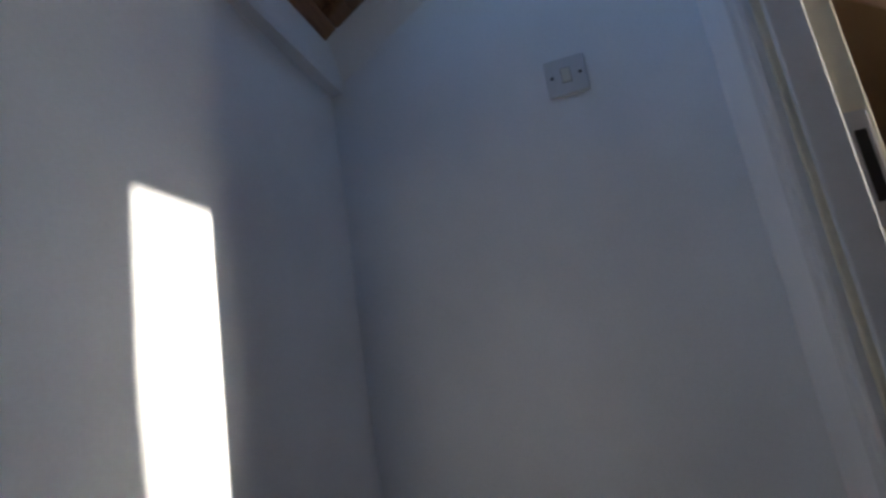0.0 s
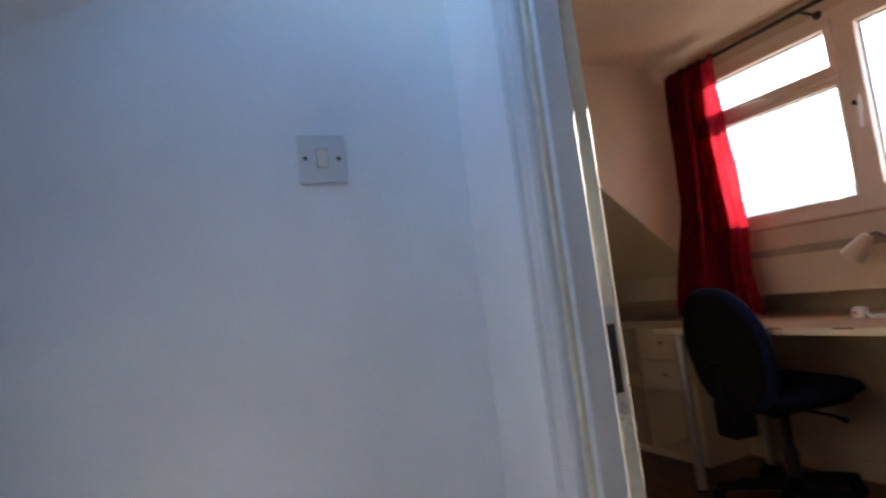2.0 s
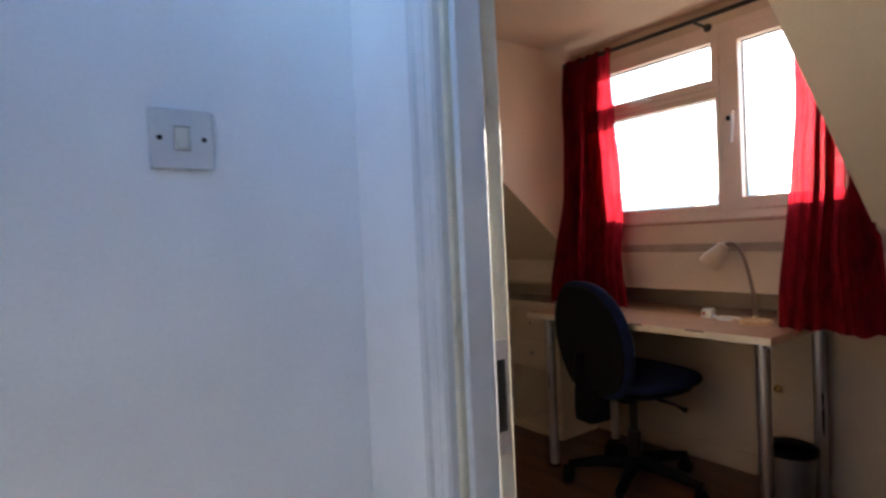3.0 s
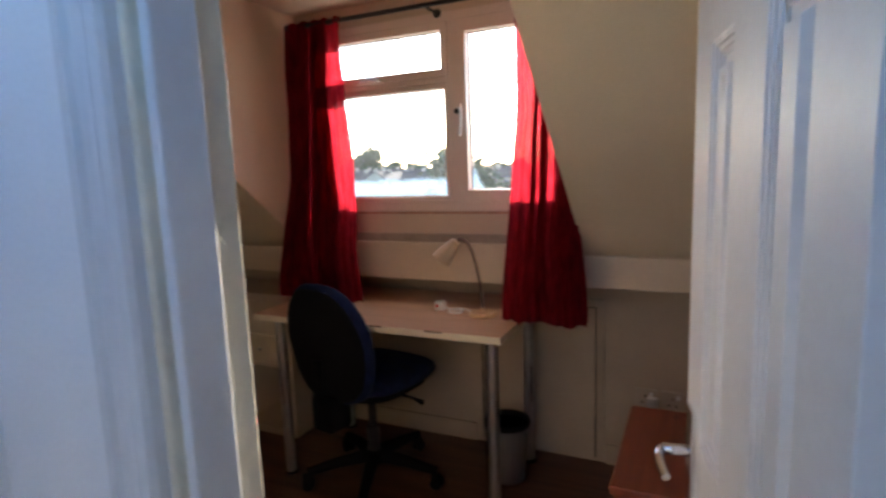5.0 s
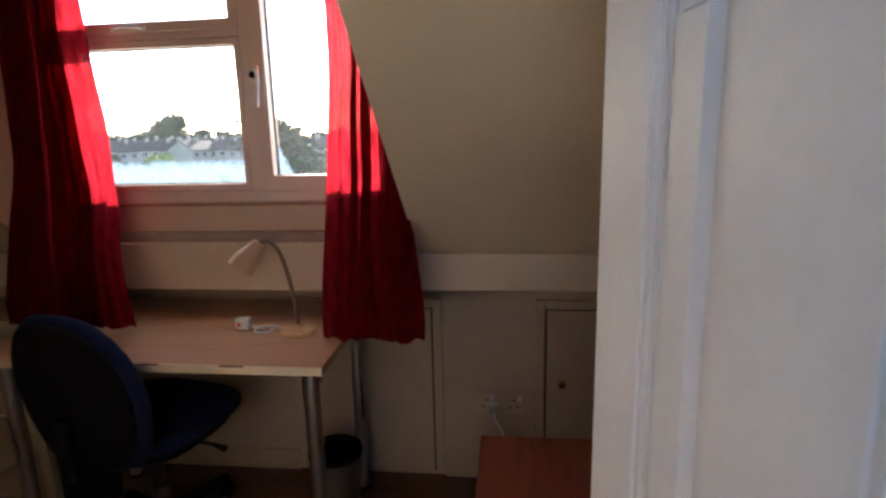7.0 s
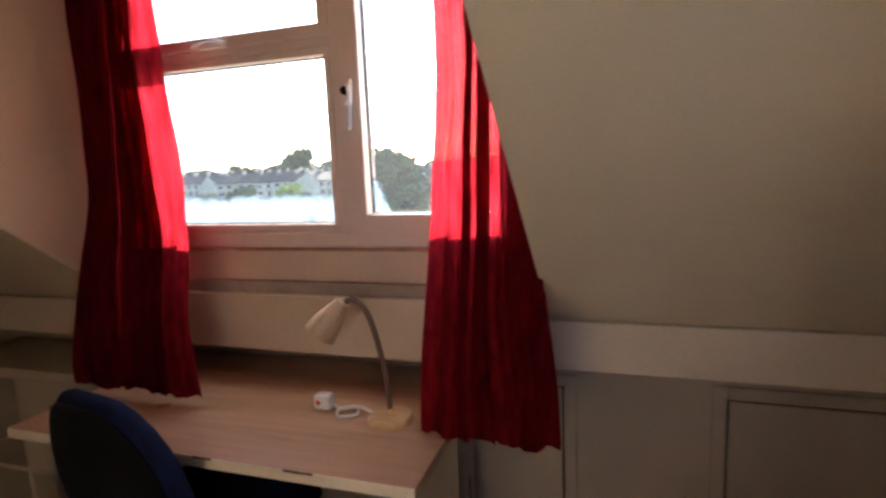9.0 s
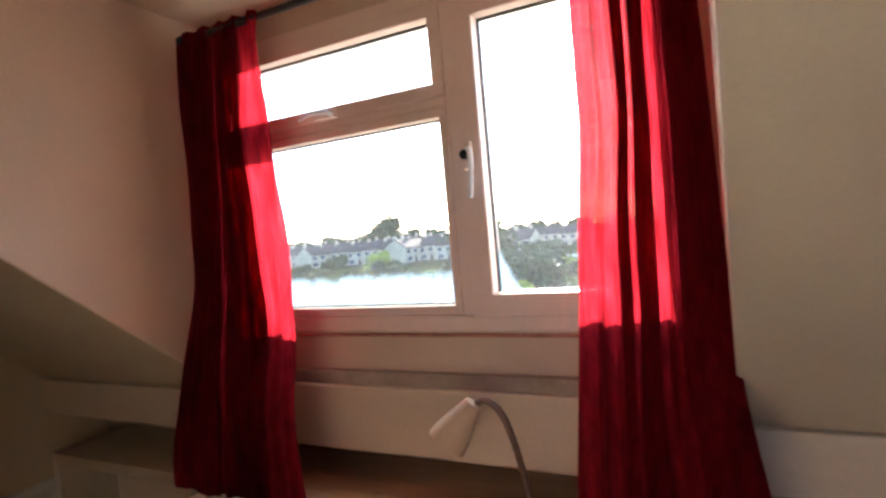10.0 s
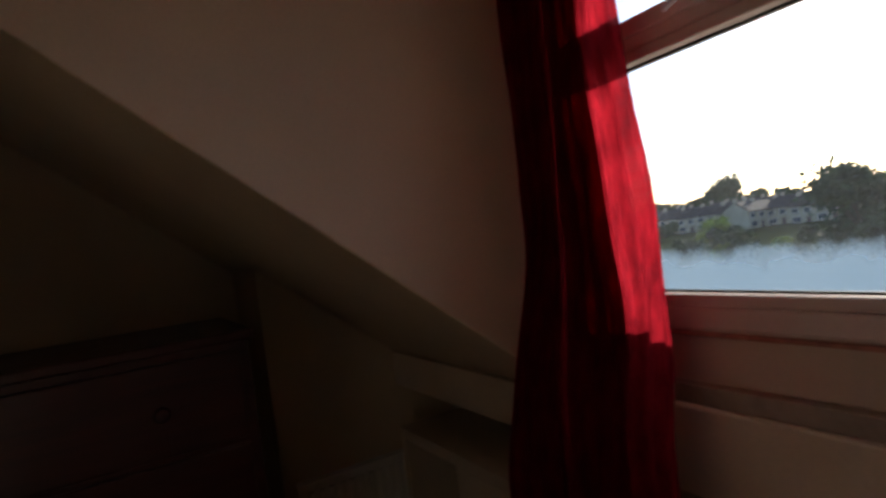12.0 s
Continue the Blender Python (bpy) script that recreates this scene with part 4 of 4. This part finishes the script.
for k in range(5):
    a = radians(72 * k + 14)
    c, s = math.cos(a), math.sin(a)
    arm = chair_part("base_arm", tube([(0.03 * c, 0.03 * s, 0.108), (0.16 * c, 0.16 * s, 0.098), (0.285 * c, 0.285 * s, 0.078)], [0.03, 0.024, 0.018], 10), "black_plastic")
    bm = bmesh.new()
    for o in (-0.014, 0.014):
        lathe([(0.006, -0.009), (0.022, -0.009), (0.026, -0.005), (0.026, 0.005), (0.022, 0.009), (0.006, 0.009)], seg=16, bm=bm,
              m=Matrix.Translation((0.285 * c - o * s, 0.285 * s + o * c, 0.0265)) @ Matrix.Rotation(a, 4, "Z") @ Matrix.Rotation(radians(90), 4, "X"))
    cast = chair_part("castor", bm, "black_plastic", arm)
    chair_part("castor_fork", box(0.262, 0.302, -0.016, 0.016, 0.034, 0.062, bevel=0.006, m=Matrix.Rotation(a, 4, "Z")), "black_plastic", arm)

# ---------------------------------------------------------------- shelf unit, radiator, bin, cabinets
SX0, SX1, SY0, SY1, SH = -1.83, -1.10, 1.74, 2.034, 0.735
unit = thing("shelf_unit", ((SX0 + SX1) / 2, 1.9, 0), "white melamine cube shelf unit with one drawer insert", "shelf unit")
T = 0.036
part("side", box(SX0, SX0 + T, SY0, SY1, 0, SH - T, bevel=0.001), "shelf", unit)
part("side", box(SX1 - T, SX1, SY0, SY1, 0, SH - T, bevel=0.001), "shelf", unit)
part("top", box(SX0, SX1, SY0, SY1, SH - T, SH, bevel=0.0015), "shelf", unit)
part("bottom", box(SX0 + T, SX1 - T, SY0, SY1, 0, T, bevel=0.001), "shelf", unit)
part("back", box(SX0 + T, SX1 - T, SY1 - 0.006, SY1, T, SH - T), "shelf", unit)
mx, mz = (SX0 + SX1) / 2, SH / 2
part("divider", box(mx - 0.008, mx + 0.008, SY0 + 0.002, SY1 - 0.006, T, SH - T, bevel=0.001), "shelf", unit)
part("shelf", box(SX0 + T, mx - 0.008, SY0 + 0.002, SY1 - 0.006, mz - 0.008, mz + 0.008, bevel=0.001), "shelf", unit)
part("shelf", box(mx + 0.008, SX1 - T, SY0 + 0.002, SY1 - 0.006, mz - 0.008, mz + 0.008, bevel=0.001), "shelf", unit)
dr = part("drawer", box(mx + 0.010, SX1 - T - 0.002, SY0 + 0.001, SY0 + 0.02, mz + 0.16, SH - T - 0.002, bevel=0.0015), "shelf", unit, "white drawer front")
part("knob", lathe([(0.007, 0), (0.007, 0.008), (0.011, 0.014), (0.008, 0.02)], seg=12, m=pose((mx + SX1) / 2 - 0.01, SY0, 0.62, 90, 0, 0)), "steel", dr, "", True)
dr = part("drawer", box(mx + 0.010, SX1 - T - 0.002, SY0 + 0.001, SY0 + 0.02, mz + 0.010, mz + 0.157, bevel=0.0015), "shelf", unit, "white drawer front")
part("knob", lathe([(0.007, 0), (0.007, 0.008), (0.011, 0.014), (0.008, 0.02)], seg=12, m=pose((mx + SX1) / 2 - 0.01, SY0, 0.45, 90, 0, 0)), "steel", dr, "", True)

rad = thing("radiator", (LEFT_X, 1.6, 0.1), "off-white ribbed panel radiator on the end wall", "radiator")
RX = LEFT_X + 0.055
part("panel", box(LEFT_X + 0.03, RX - 0.012, 1.40, 1.95, 0.11, 0.59, bevel=0.004), "radiator", rad)
for k in range(14):
    y = 1.437 + k * 0.0367
    part("rib", prism([(RX - 0.013, y - 0.013), (RX, y - 0.006), (RX, y + 0.006), (RX - 0.013, y + 0.013)], "z", 0.135, 0.565), "radiator", rad)
part("top_grille", box(LEFT_X + 0.012, RX - 0.004, 1.40, 1.95, 0.585, 0.598, bevel=0.003), "radiator", rad)
part("valve", tube([(LEFT_X + 0.04, 1.97, 0.0), (LEFT_X + 0.04, 1.97, 0.13), (LEFT_X + 0.04, 1.945, 0.15)], 0.008, 8), "chrome", rad, "", True)
for y in (1.5, 1.8):
    part("wall_bracket", box(LEFT_X, LEFT_X + 0.032, y, y + 0.03, 0.2, 0.5), "radiator", rad)

bx, by = -0.012, 1.79
bin_ob = thing("waste_bin", (bx, by, 0), "brushed steel waste bin with a black rim", "bin")
part("body", lathe([(0.072, 0.0), (0.074, 0.004), (0.093, 0.246), (0.09, 0.246), (0.07, 0.008), (0.001, 0.008)], (bx, by, 0), 32), "satin_steel", bin_ob, "", True)
part("rim", lathe([(0.088, 0.24), (0.0945, 0.24), (0.096, 0.25), (0.0945, 0.262), (0.089, 0.264), (0.086, 0.24)], (bx, by, 0), 32), "black_plastic", bin_ob, "black plastic rim", True)

# pine bedside cabinet
PX0, PX1, PY0, PY1, PH = 0.53, 0.905, 0.90, 1.37, 0.58
pc = thing("bedside_cabinet", ((PX0 + PX1) / 2, (PY0 + PY1) / 2, 0), "orange stained knotty pine bedside cabinet", "cabinet")
part("top", box(PX0, PX1, PY0, PY1, PH - 0.022, PH, bevel=0.004), "pine", pc)
part("body", box(PX0 + 0.015, PX1 - 0.01, PY0 + 0.015, PY1 - 0.015, 0.06, PH - 0.022, bevel=0.002), "pine", pc)
part("plinth", box(PX0 + 0.025, PX1 - 0.012, PY0 + 0.03, PY1 - 0.025, 0.0, 0.06), "pine", pc)
for z0, z1 in ((0.08, 0.24), (0.25, 0.40), (0.41, 0.545)):
    d = part("drawer", box(PX0 + 0.006, PX0 + 0.016, PY0 + 0.04, PY1 - 0.04, z0, z1, bevel=0.003), "pine", pc)
    part("knob", lathe([(0.008, 0), (0.008, 0.008), (0.016, 0.018), (0.013, 0.026), (0.003, 0.028)], seg=14, m=pose(PX0 + 0.006, (PY0 + PY1) / 2, (z0 + z1) / 2, 0, -90, 0)), "pine", d, "turned pine knob", True)

# tall dark chest
KX0, KX1, KY0, KY1, KH = -1.89, -1.44, 0.35, 1.21, 1.21
ck = thing("chest_of_drawers", ((KX0 + KX1) / 2, 0.8, 0), "tall dark mahogany chest of drawers by the end wall", "chest of drawers")
part("top", box(KX0 - 0.01, KX1 + 0.012, KY0 - 0.012, KY1 + 0.012, KH - 0.025, KH, bevel=0.005), "mahogany", ck)
part("carcass", box(KX0, KX1 - 0.002, KY0, KY1, 0.07, KH - 0.025, bevel=0.002), "mahogany", ck)
part("plinth", box(KX0 + 0.02, KX1 - 0.03, KY0 + 0.02, KY1 - 0.02, 0.0, 0.07), "mahogany", ck)
for k in range(5):
    z0 = 0.09 + k * 0.218
    d = part("drawer", box(KX1 - 0.004, KX1 + 0.012, KY0 + 0.025, KY1 - 0.025, z0, z0 + 0.205, bevel=0.004), "mahogany", ck)
    for y in (KY0 + 0.2, KY1 - 0.2):
        part("knob", lathe([(0.009, 0), (0.008, 0.01), (0.017, 0.02), (0.013, 0.03), (0.003, 0.032)], seg=14, m=pose(KX1 + 0.011, y, z0 + 0.1, 0, 90, 0)), "mahogany", d, "", True)


# eaves cupboards in the knee wall
def eaves_door(x0, x1, z0, z1, knob_x, knob_z, label):
    ob = thing("cupboard_door", ((x0 + x1) / 2, KNEE_Y, z0), label, "cupboard door", "eaves cupboard doors")
    y = KNEE_Y
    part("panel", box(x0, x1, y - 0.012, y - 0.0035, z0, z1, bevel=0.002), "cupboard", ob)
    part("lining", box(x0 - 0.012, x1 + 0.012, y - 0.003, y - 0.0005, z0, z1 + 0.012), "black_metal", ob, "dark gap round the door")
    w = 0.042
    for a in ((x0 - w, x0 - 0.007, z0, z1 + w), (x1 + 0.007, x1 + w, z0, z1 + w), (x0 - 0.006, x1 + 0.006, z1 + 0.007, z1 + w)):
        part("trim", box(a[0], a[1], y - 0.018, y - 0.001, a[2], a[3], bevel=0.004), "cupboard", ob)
    part("knob", lathe([(0.007, 0), (0.007, 0.01), (0.015, 0.018), (0.0165, 0.025), (0.010, 0.032), (0.002, 0.033)], seg=16, m=pose(knob_x, y - 0.012, knob_z, 90, 0, 0)), "brass", ob, "small brass knob", True)
    return ob


eaves_door(0.745, 1.285, 0.02, 0.70, 0.80, 0.42, "off-white eaves cupboard door with a brass knob")
eaves_door(-0.205, 0.31, 0.02, 0.70, -0.14, 0.412, "off-white eaves cupboard door beside the desk leg")

# sockets
SOCKET_Z = 0.325
for k, x in enumerate((0.475, 0.58)):
    so = thing("wall_socket", (x + 0.045, KNEE_Y, SOCKET_Z), "dull beige wall socket plate above the skirting", "socket", "sockets on the knee wall")
    part("plate", box(x, x + 0.088, KNEE_Y - 0.010, KNEE_Y - 0.0005, SOCKET_Z - 0.045, SOCKET_Z + 0.043, bevel=0.003), "socket", so)
    part("switch", box(x + 0.06, x + 0.072, KNEE_Y - 0.0135, KNEE_Y - 0.009, SOCKET_Z + 0.01, SOCKET_Z + 0.03, bevel=0.001), "white_plastic", so)
    for dx, dz in ((0.044, SOCKET_Z + 0.012), (0.03, SOCKET_Z - 0.016), (0.058, SOCKET_Z - 0.016)):
        part("slot", box(x + dx - 0.004, x + dx + 0.004, KNEE_Y - 0.0108, KNEE_Y - 0.009, dz - 0.004, dz + 0.004), "black_plastic", so)
sp = thing("wall_plug", (0.548, KNEE_Y - 0.03, SOCKET_Z - 0.015), "grey plug in the socket with a hanging cord", "plug")
part("body", box(0.525, 0.571, KNEE_Y - 0.038, KNEE_Y - 0.0112, SOCKET_Z - 0.03, SOCKET_Z + 0.015, bevel=0.008), "steel", sp, "", True)
part("cord", tube(smooth_path([(0.548, KNEE_Y - 0.03, SOCKET_Z - 0.028), (0.55, KNEE_Y - 0.035, SOCKET_Z - 0.055), (0.58, KNEE_Y - 0.05, 0.22), (0.62, KNEE_Y - 0.06, 0.11), (0.64, KNEE_Y - 0.08, 0.006)], 5), 0.0035, 8), "white_plastic", sp, "", True)

# ---------------------------------------------------------------- outside
def ground_z(y, x=0.0):
    """Gardens rising a little, and a hill that only the western side climbs."""
    west = min(1.0, max(0.0, (-x / max(y, 1.0) - 0.25) / 0.3))
    return -8.5 + 3.0 * min(1.0, max(0.0, (y - 25) / 110)) + 14.0 * west * min(1.0, max(0.0, (y - 150) / 700))


bm = bmesh.new()
ys = [-3000, -200, 3, 20, 40, 60, 80, 100, 120, 140, 200, 300, 450, 700, 1000, 2000, 4000]
xs = [-4000, -2000, -1000, -700, -500, -400, -300, -250, -200, -160, -120, -80, -60, -40, -20, 0, 40, 80, 120, 200, 400, 1000, 4000]
rows_g = [[bm.verts.new((x, y, ground_z(y, x) + (0.8 * noise.noise(Vector((x * 0.01, y * 0.01, 0))) if y > 3 else 0))) for x in xs] for y in ys]
for j in range(len(ys) - 1):
    for i in range(len(xs) - 1):
        bm.faces.new((rows_g[j][i], rows_g[j][i + 1], rows_g[j + 1][i + 1], rows_g[j + 1][i]))
made("ground", bm, "grass", None, True, "rough green gardens and fields rising to the skyline", "ground", "", "structure")


def terrace_house(m, base_z):
    """One pale two-storey terraced house with a tiled gable roof."""
    w, d, h = 6.0, 8.0, 4.8
    ob = thing("terraced_house", m.translation, "pale rendered two-storey terraced house with a brown tiled roof", "house", "terraced houses beyond the gardens")
    ob.matrix_world = m

    def local(name, bm, mat, parent=None, label=""):
        me = bpy.data.meshes.new(name)
        bm.to_mesh(me)
        bm.free()
        me.materials.append(M[mat])
        o = new(name, me)
        o.parent = parent or ob
        return tagged(o, label)
    local("wall", prism([(-d / 2, 0), (d / 2, 0), (d / 2, h), (0, h + 2.4), (-d / 2, h)], "x", -w / 2, w / 2), "render")
    bm = prism([(-d / 2 - 0.4, h - 0.15), (0, h + 2.45), (0, h + 2.65), (-d / 2 - 0.4, h + 0.05)], "x", -w / 2 - 0.02, w / 2 + 0.02)
    prism([(d / 2 + 0.4, h - 0.15), (d / 2 + 0.4, h + 0.05), (0, h + 2.65), (0, h + 2.45)], "x", -w / 2 - 0.02, w / 2 + 0.02, bm)
    roof = local("roof", bm, "tiles")
    local("chimney", box(-w / 2 + 0.1, -w / 2 + 0.9, -0.5, 0.5, h + 1.8, h + 3.5, bevel=0.05), "render", roof)
    for x, z, ww, hh in ((-1.5, 3.1, 1.5, 1.2), (1.5, 3.1, 1.5, 1.2), (-1.2, 0.9, 2.0, 1.3)):
        wd = local("window", box(x - ww / 2 - 0.08, x + ww / 2 + 0.08, -d / 2 - 0.06, -d / 2 + 0.02, z - 0.08, z + hh + 0.08), "upvc")
        for s in (-1, 1):
            local("pane", box(x + s * ww / 4 - ww / 4 + 0.05, x + s * ww / 4 + ww / 4 - 0.05, -d / 2 - 0.075, -d / 2 - 0.05, z + 0.04, z + hh - 0.04), "pane_far", wd)
    local("door", box(1.2, 2.1, -d / 2 - 0.05, -d / 2 + 0.02, 0.0, 2.1), "door_far")
    return ob


first = None
for x0, y0, n, turn in ((-222, 190, 5, 12), (-190, 186, 2, 76), (-180, 196, 5, -6), (-146, 180, 2, 70), (-136, 188, 5, 7), (-102, 176, 2, 80), (-94, 186, 6, -5),
                        (-240, 236, 7, 6), (-190, 232, 6, -4), (-150, 240, 3, 62), (-138, 232, 7, 5), (-90, 236, 6, -6)):
    for k in range(n):
        x, yy = 0.82 * x0 + 6.02 * k * math.cos(radians(turn)), 0.80 * y0 + 6.02 * k * math.sin(radians(turn))
        mm = pose(x, yy, ground_z(yy, x) - 0.5 - 0.25 * (k % 2), 0, 0, turn)
        if first is None:
            first = terrace_house(mm, 0)
        else:
            copy_thing(first, mm)


def tree(x, y, height, spread, seed, mat="leaf", name="tree", label="broad leafy tree standing among the gardens", dense=420, size=0.5, group="trees outside"):
    """Tapered trunk, limbs, and a crown of many small leaf clumps with gaps."""
    rng = random.Random(seed)
    z = ground_z(y, x) - 0.3
    ob = thing(name, (x, y, z), label, "tree", group)
    th = height * 0.45
    bm = tube([(x, y, z), (x + 0.1, y, z + th * 0.5), (x - 0.1, y + 0.1, z + th), (x, y, z + height * 0.8)], [height * 0.03, height * 0.024, height * 0.016, height * 0.005], 10)
    tips = []
    for k in range(9):
        a, hh = rng.uniform(0, 6.28), rng.uniform(0.3, 0.7) * height
        r = spread * rng.uniform(0.45, 0.8)
        tip = Vector((x + r * math.cos(a), y + r * math.sin(a), z + hh + height * rng.uniform(0.1, 0.25)))
        tube([(x, y, z + hh * 0.75), (x + 0.5 * r * math.cos(a), y + 0.5 * r * math.sin(a), z + hh), tip], [height * 0.012, height * 0.008, height * 0.003], 6, bm)
        tips.append(tip)
    part("trunk", bm, "bark", ob)
    verts, faces = [], []
    lobes = [(t, spread * rng.uniform(0.3, 0.5)) for t in tips] + [(Vector((x, y, z + height * 0.8)), spread * 0.5), (Vector((x, y, z + height * 0.6)), spread * 0.6)]
    for _ in range(dense * 6):
        c, rad_l = rng.choice(lobes)
        d = Vector((rng.gauss(0, 1), rng.gauss(0, 1), rng.gauss(0, 0.8)))
        inner = rng.random() < 0.22
        p = c + d.normalized() * rad_l * (rng.uniform(0.0, 0.55) if inner else rng.uniform(0.45, 1.12))
        n1 = Vector((rng.gauss(0, 1), rng.gauss(0, 1), rng.gauss(0, 1))).normalized()
        n2 = n1.cross(Vector((rng.gauss(0, 1), rng.gauss(0, 1), rng.gauss(0, 1)))).normalized()
        s = size * rng.uniform(0.4, 1.0) * (2.4 if inner else 1.0)
        i0 = len(verts)
        verts += [p - n1 * s, p + n2 * s * 0.6, p + n1 * s, p - n2 * s * 0.6]
        faces.append((i0, i0 + 1, i0 + 2, i0 + 3))
    me = bpy.data.meshes.new("crown")
    me.from_pydata([tuple(v) for v in verts], [], faces)
    me.materials.append(M[mat])
    crown = new("crown", me)
    crown.parent = ob
    crown.matrix_parent_inverse = ob.matrix_world.inverted()
    return ob


tree(-17.0, 44, 11.3, 3.8, 3, size=0.30, dense=1500, label="large dark leafy tree near the window")
tree(-137, 218, 16.5, 7.5, 21, size=0.9, dense=700)
for k in range(30):
    rng = random.Random(500 + k)
    tree(-212 + 8.0 * k + rng.uniform(-4, 4), 215 + rng.uniform(0, 30), (rng.uniform(6.5, 10.5) if k < 21 else rng.uniform(3.0, 4.6)), rng.uniform(3.8, 6.0), 40 + k, size=0.95, dense=200)
for k in range(16):
    rng = random.Random(900 + k)
    tree(-150 + 11.5 * k + rng.uniform(-5, 5), 118 + rng.uniform(-14, 22), rng.uniform(2.8, 4.6), rng.uniform(2.0, 3.2), 140 + k, size=0.5, dense=180)
for k in range(52):
    rng = random.Random(700 + k)
    sunny = k in (7, 16, 24, 33)
    tree(-112 + 2.7 * k + rng.uniform(-2, 2), 92 + rng.uniform(-18, 22), rng.uniform(2.2, 4.0), rng.uniform(1.6, 2.8), 80 + k, "leaf_light" if sunny else "leaf", "shrub",
         "sunlit yellow-green shrub in a garden" if sunny else "dark green shrub in a garden", dense=160, size=0.3, group="shrubs in the gardens")
for k in range(22):
    rng = random.Random(1300 + k)
    tree(-58 + 3.4 * k + rng.uniform(-3, 3), 58 + rng.uniform(-14, 22), rng.uniform(1.8, 3.2), rng.uniform(1.4, 2.4), 240 + k, "leaf_light" if k % 7 == 3 else "leaf", "shrub",
         "sunlit yellow-green shrub in a garden" if k % 7 == 3 else "dark green shrub in a garden", dense=150, size=0.28, group="shrubs in the gardens")
for k in range(44):
    rng = random.Random(1700 + k)
    y = 66 + 2.1 * k + rng.uniform(-4, 4)
    tree(-y * rng.uniform(-0.06, 0.34), y, rng.uniform(2.4, 4.8), rng.uniform(2.0, 3.6), 340 + k, "leaf_light" if k % 9 == 4 else "leaf", "garden_tree",
         "small sunlit yellow-green garden tree" if k % 9 == 4 else "small dark green garden tree", dense=190, size=0.4, group="small trees in the gardens")
tree(-68, 104, 5.2, 3.0, 77, "leaf_light", "shrub", "large sunlit yellow-green shrub before the terraces", dense=420, size=0.3, group="shrubs in the gardens")


def garden_shed(x, y, turn):
    """A low boarded shed with a pale felt roof."""
    z = ground_z(y, x) - 0.1
    m = pose(x, y, z, 0, 0, turn)
    ob = thing("garden_shed", (x, y, z), "low weathered wooden shed with a pale felt roof", "shed", "sheds in the gardens")
    for name, bm, mat in (("wall", box(-1.6, 1.6, -1.1, 1.1, 0, 1.9), "shed_board"),
                          ("roof", prism([(-1.3, 1.85), (0, 2.4), (1.3, 1.85), (1.3, 1.93), (0, 2.48), (-1.3, 1.93)], "x", -1.8, 1.8), "felt"),
                          ("door", box(-0.4, 0.4, -1.15, -1.1, 0.05, 1.75), "shed_board")):
        bm.transform(m)
        part(name, bm, mat, ob)


for at in ((-15.5, 88, 8), (-9.5, 97, -12), (-23, 101, 20), (-29, 86, 4), (-6, 78, 30)):
    garden_shed(*at)

# the far ridge, its distance haze painted into a pale colour
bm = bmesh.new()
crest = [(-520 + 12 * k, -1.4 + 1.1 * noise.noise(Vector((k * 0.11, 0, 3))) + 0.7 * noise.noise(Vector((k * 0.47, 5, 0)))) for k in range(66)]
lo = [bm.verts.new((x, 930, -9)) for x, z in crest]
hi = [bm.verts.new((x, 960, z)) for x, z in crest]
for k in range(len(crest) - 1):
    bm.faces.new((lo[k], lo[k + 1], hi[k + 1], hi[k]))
made("backdrop", bm, "far_hill", None, True, "wooded ridge on the skyline, haze painted into its colour", "hill", "", "structure")
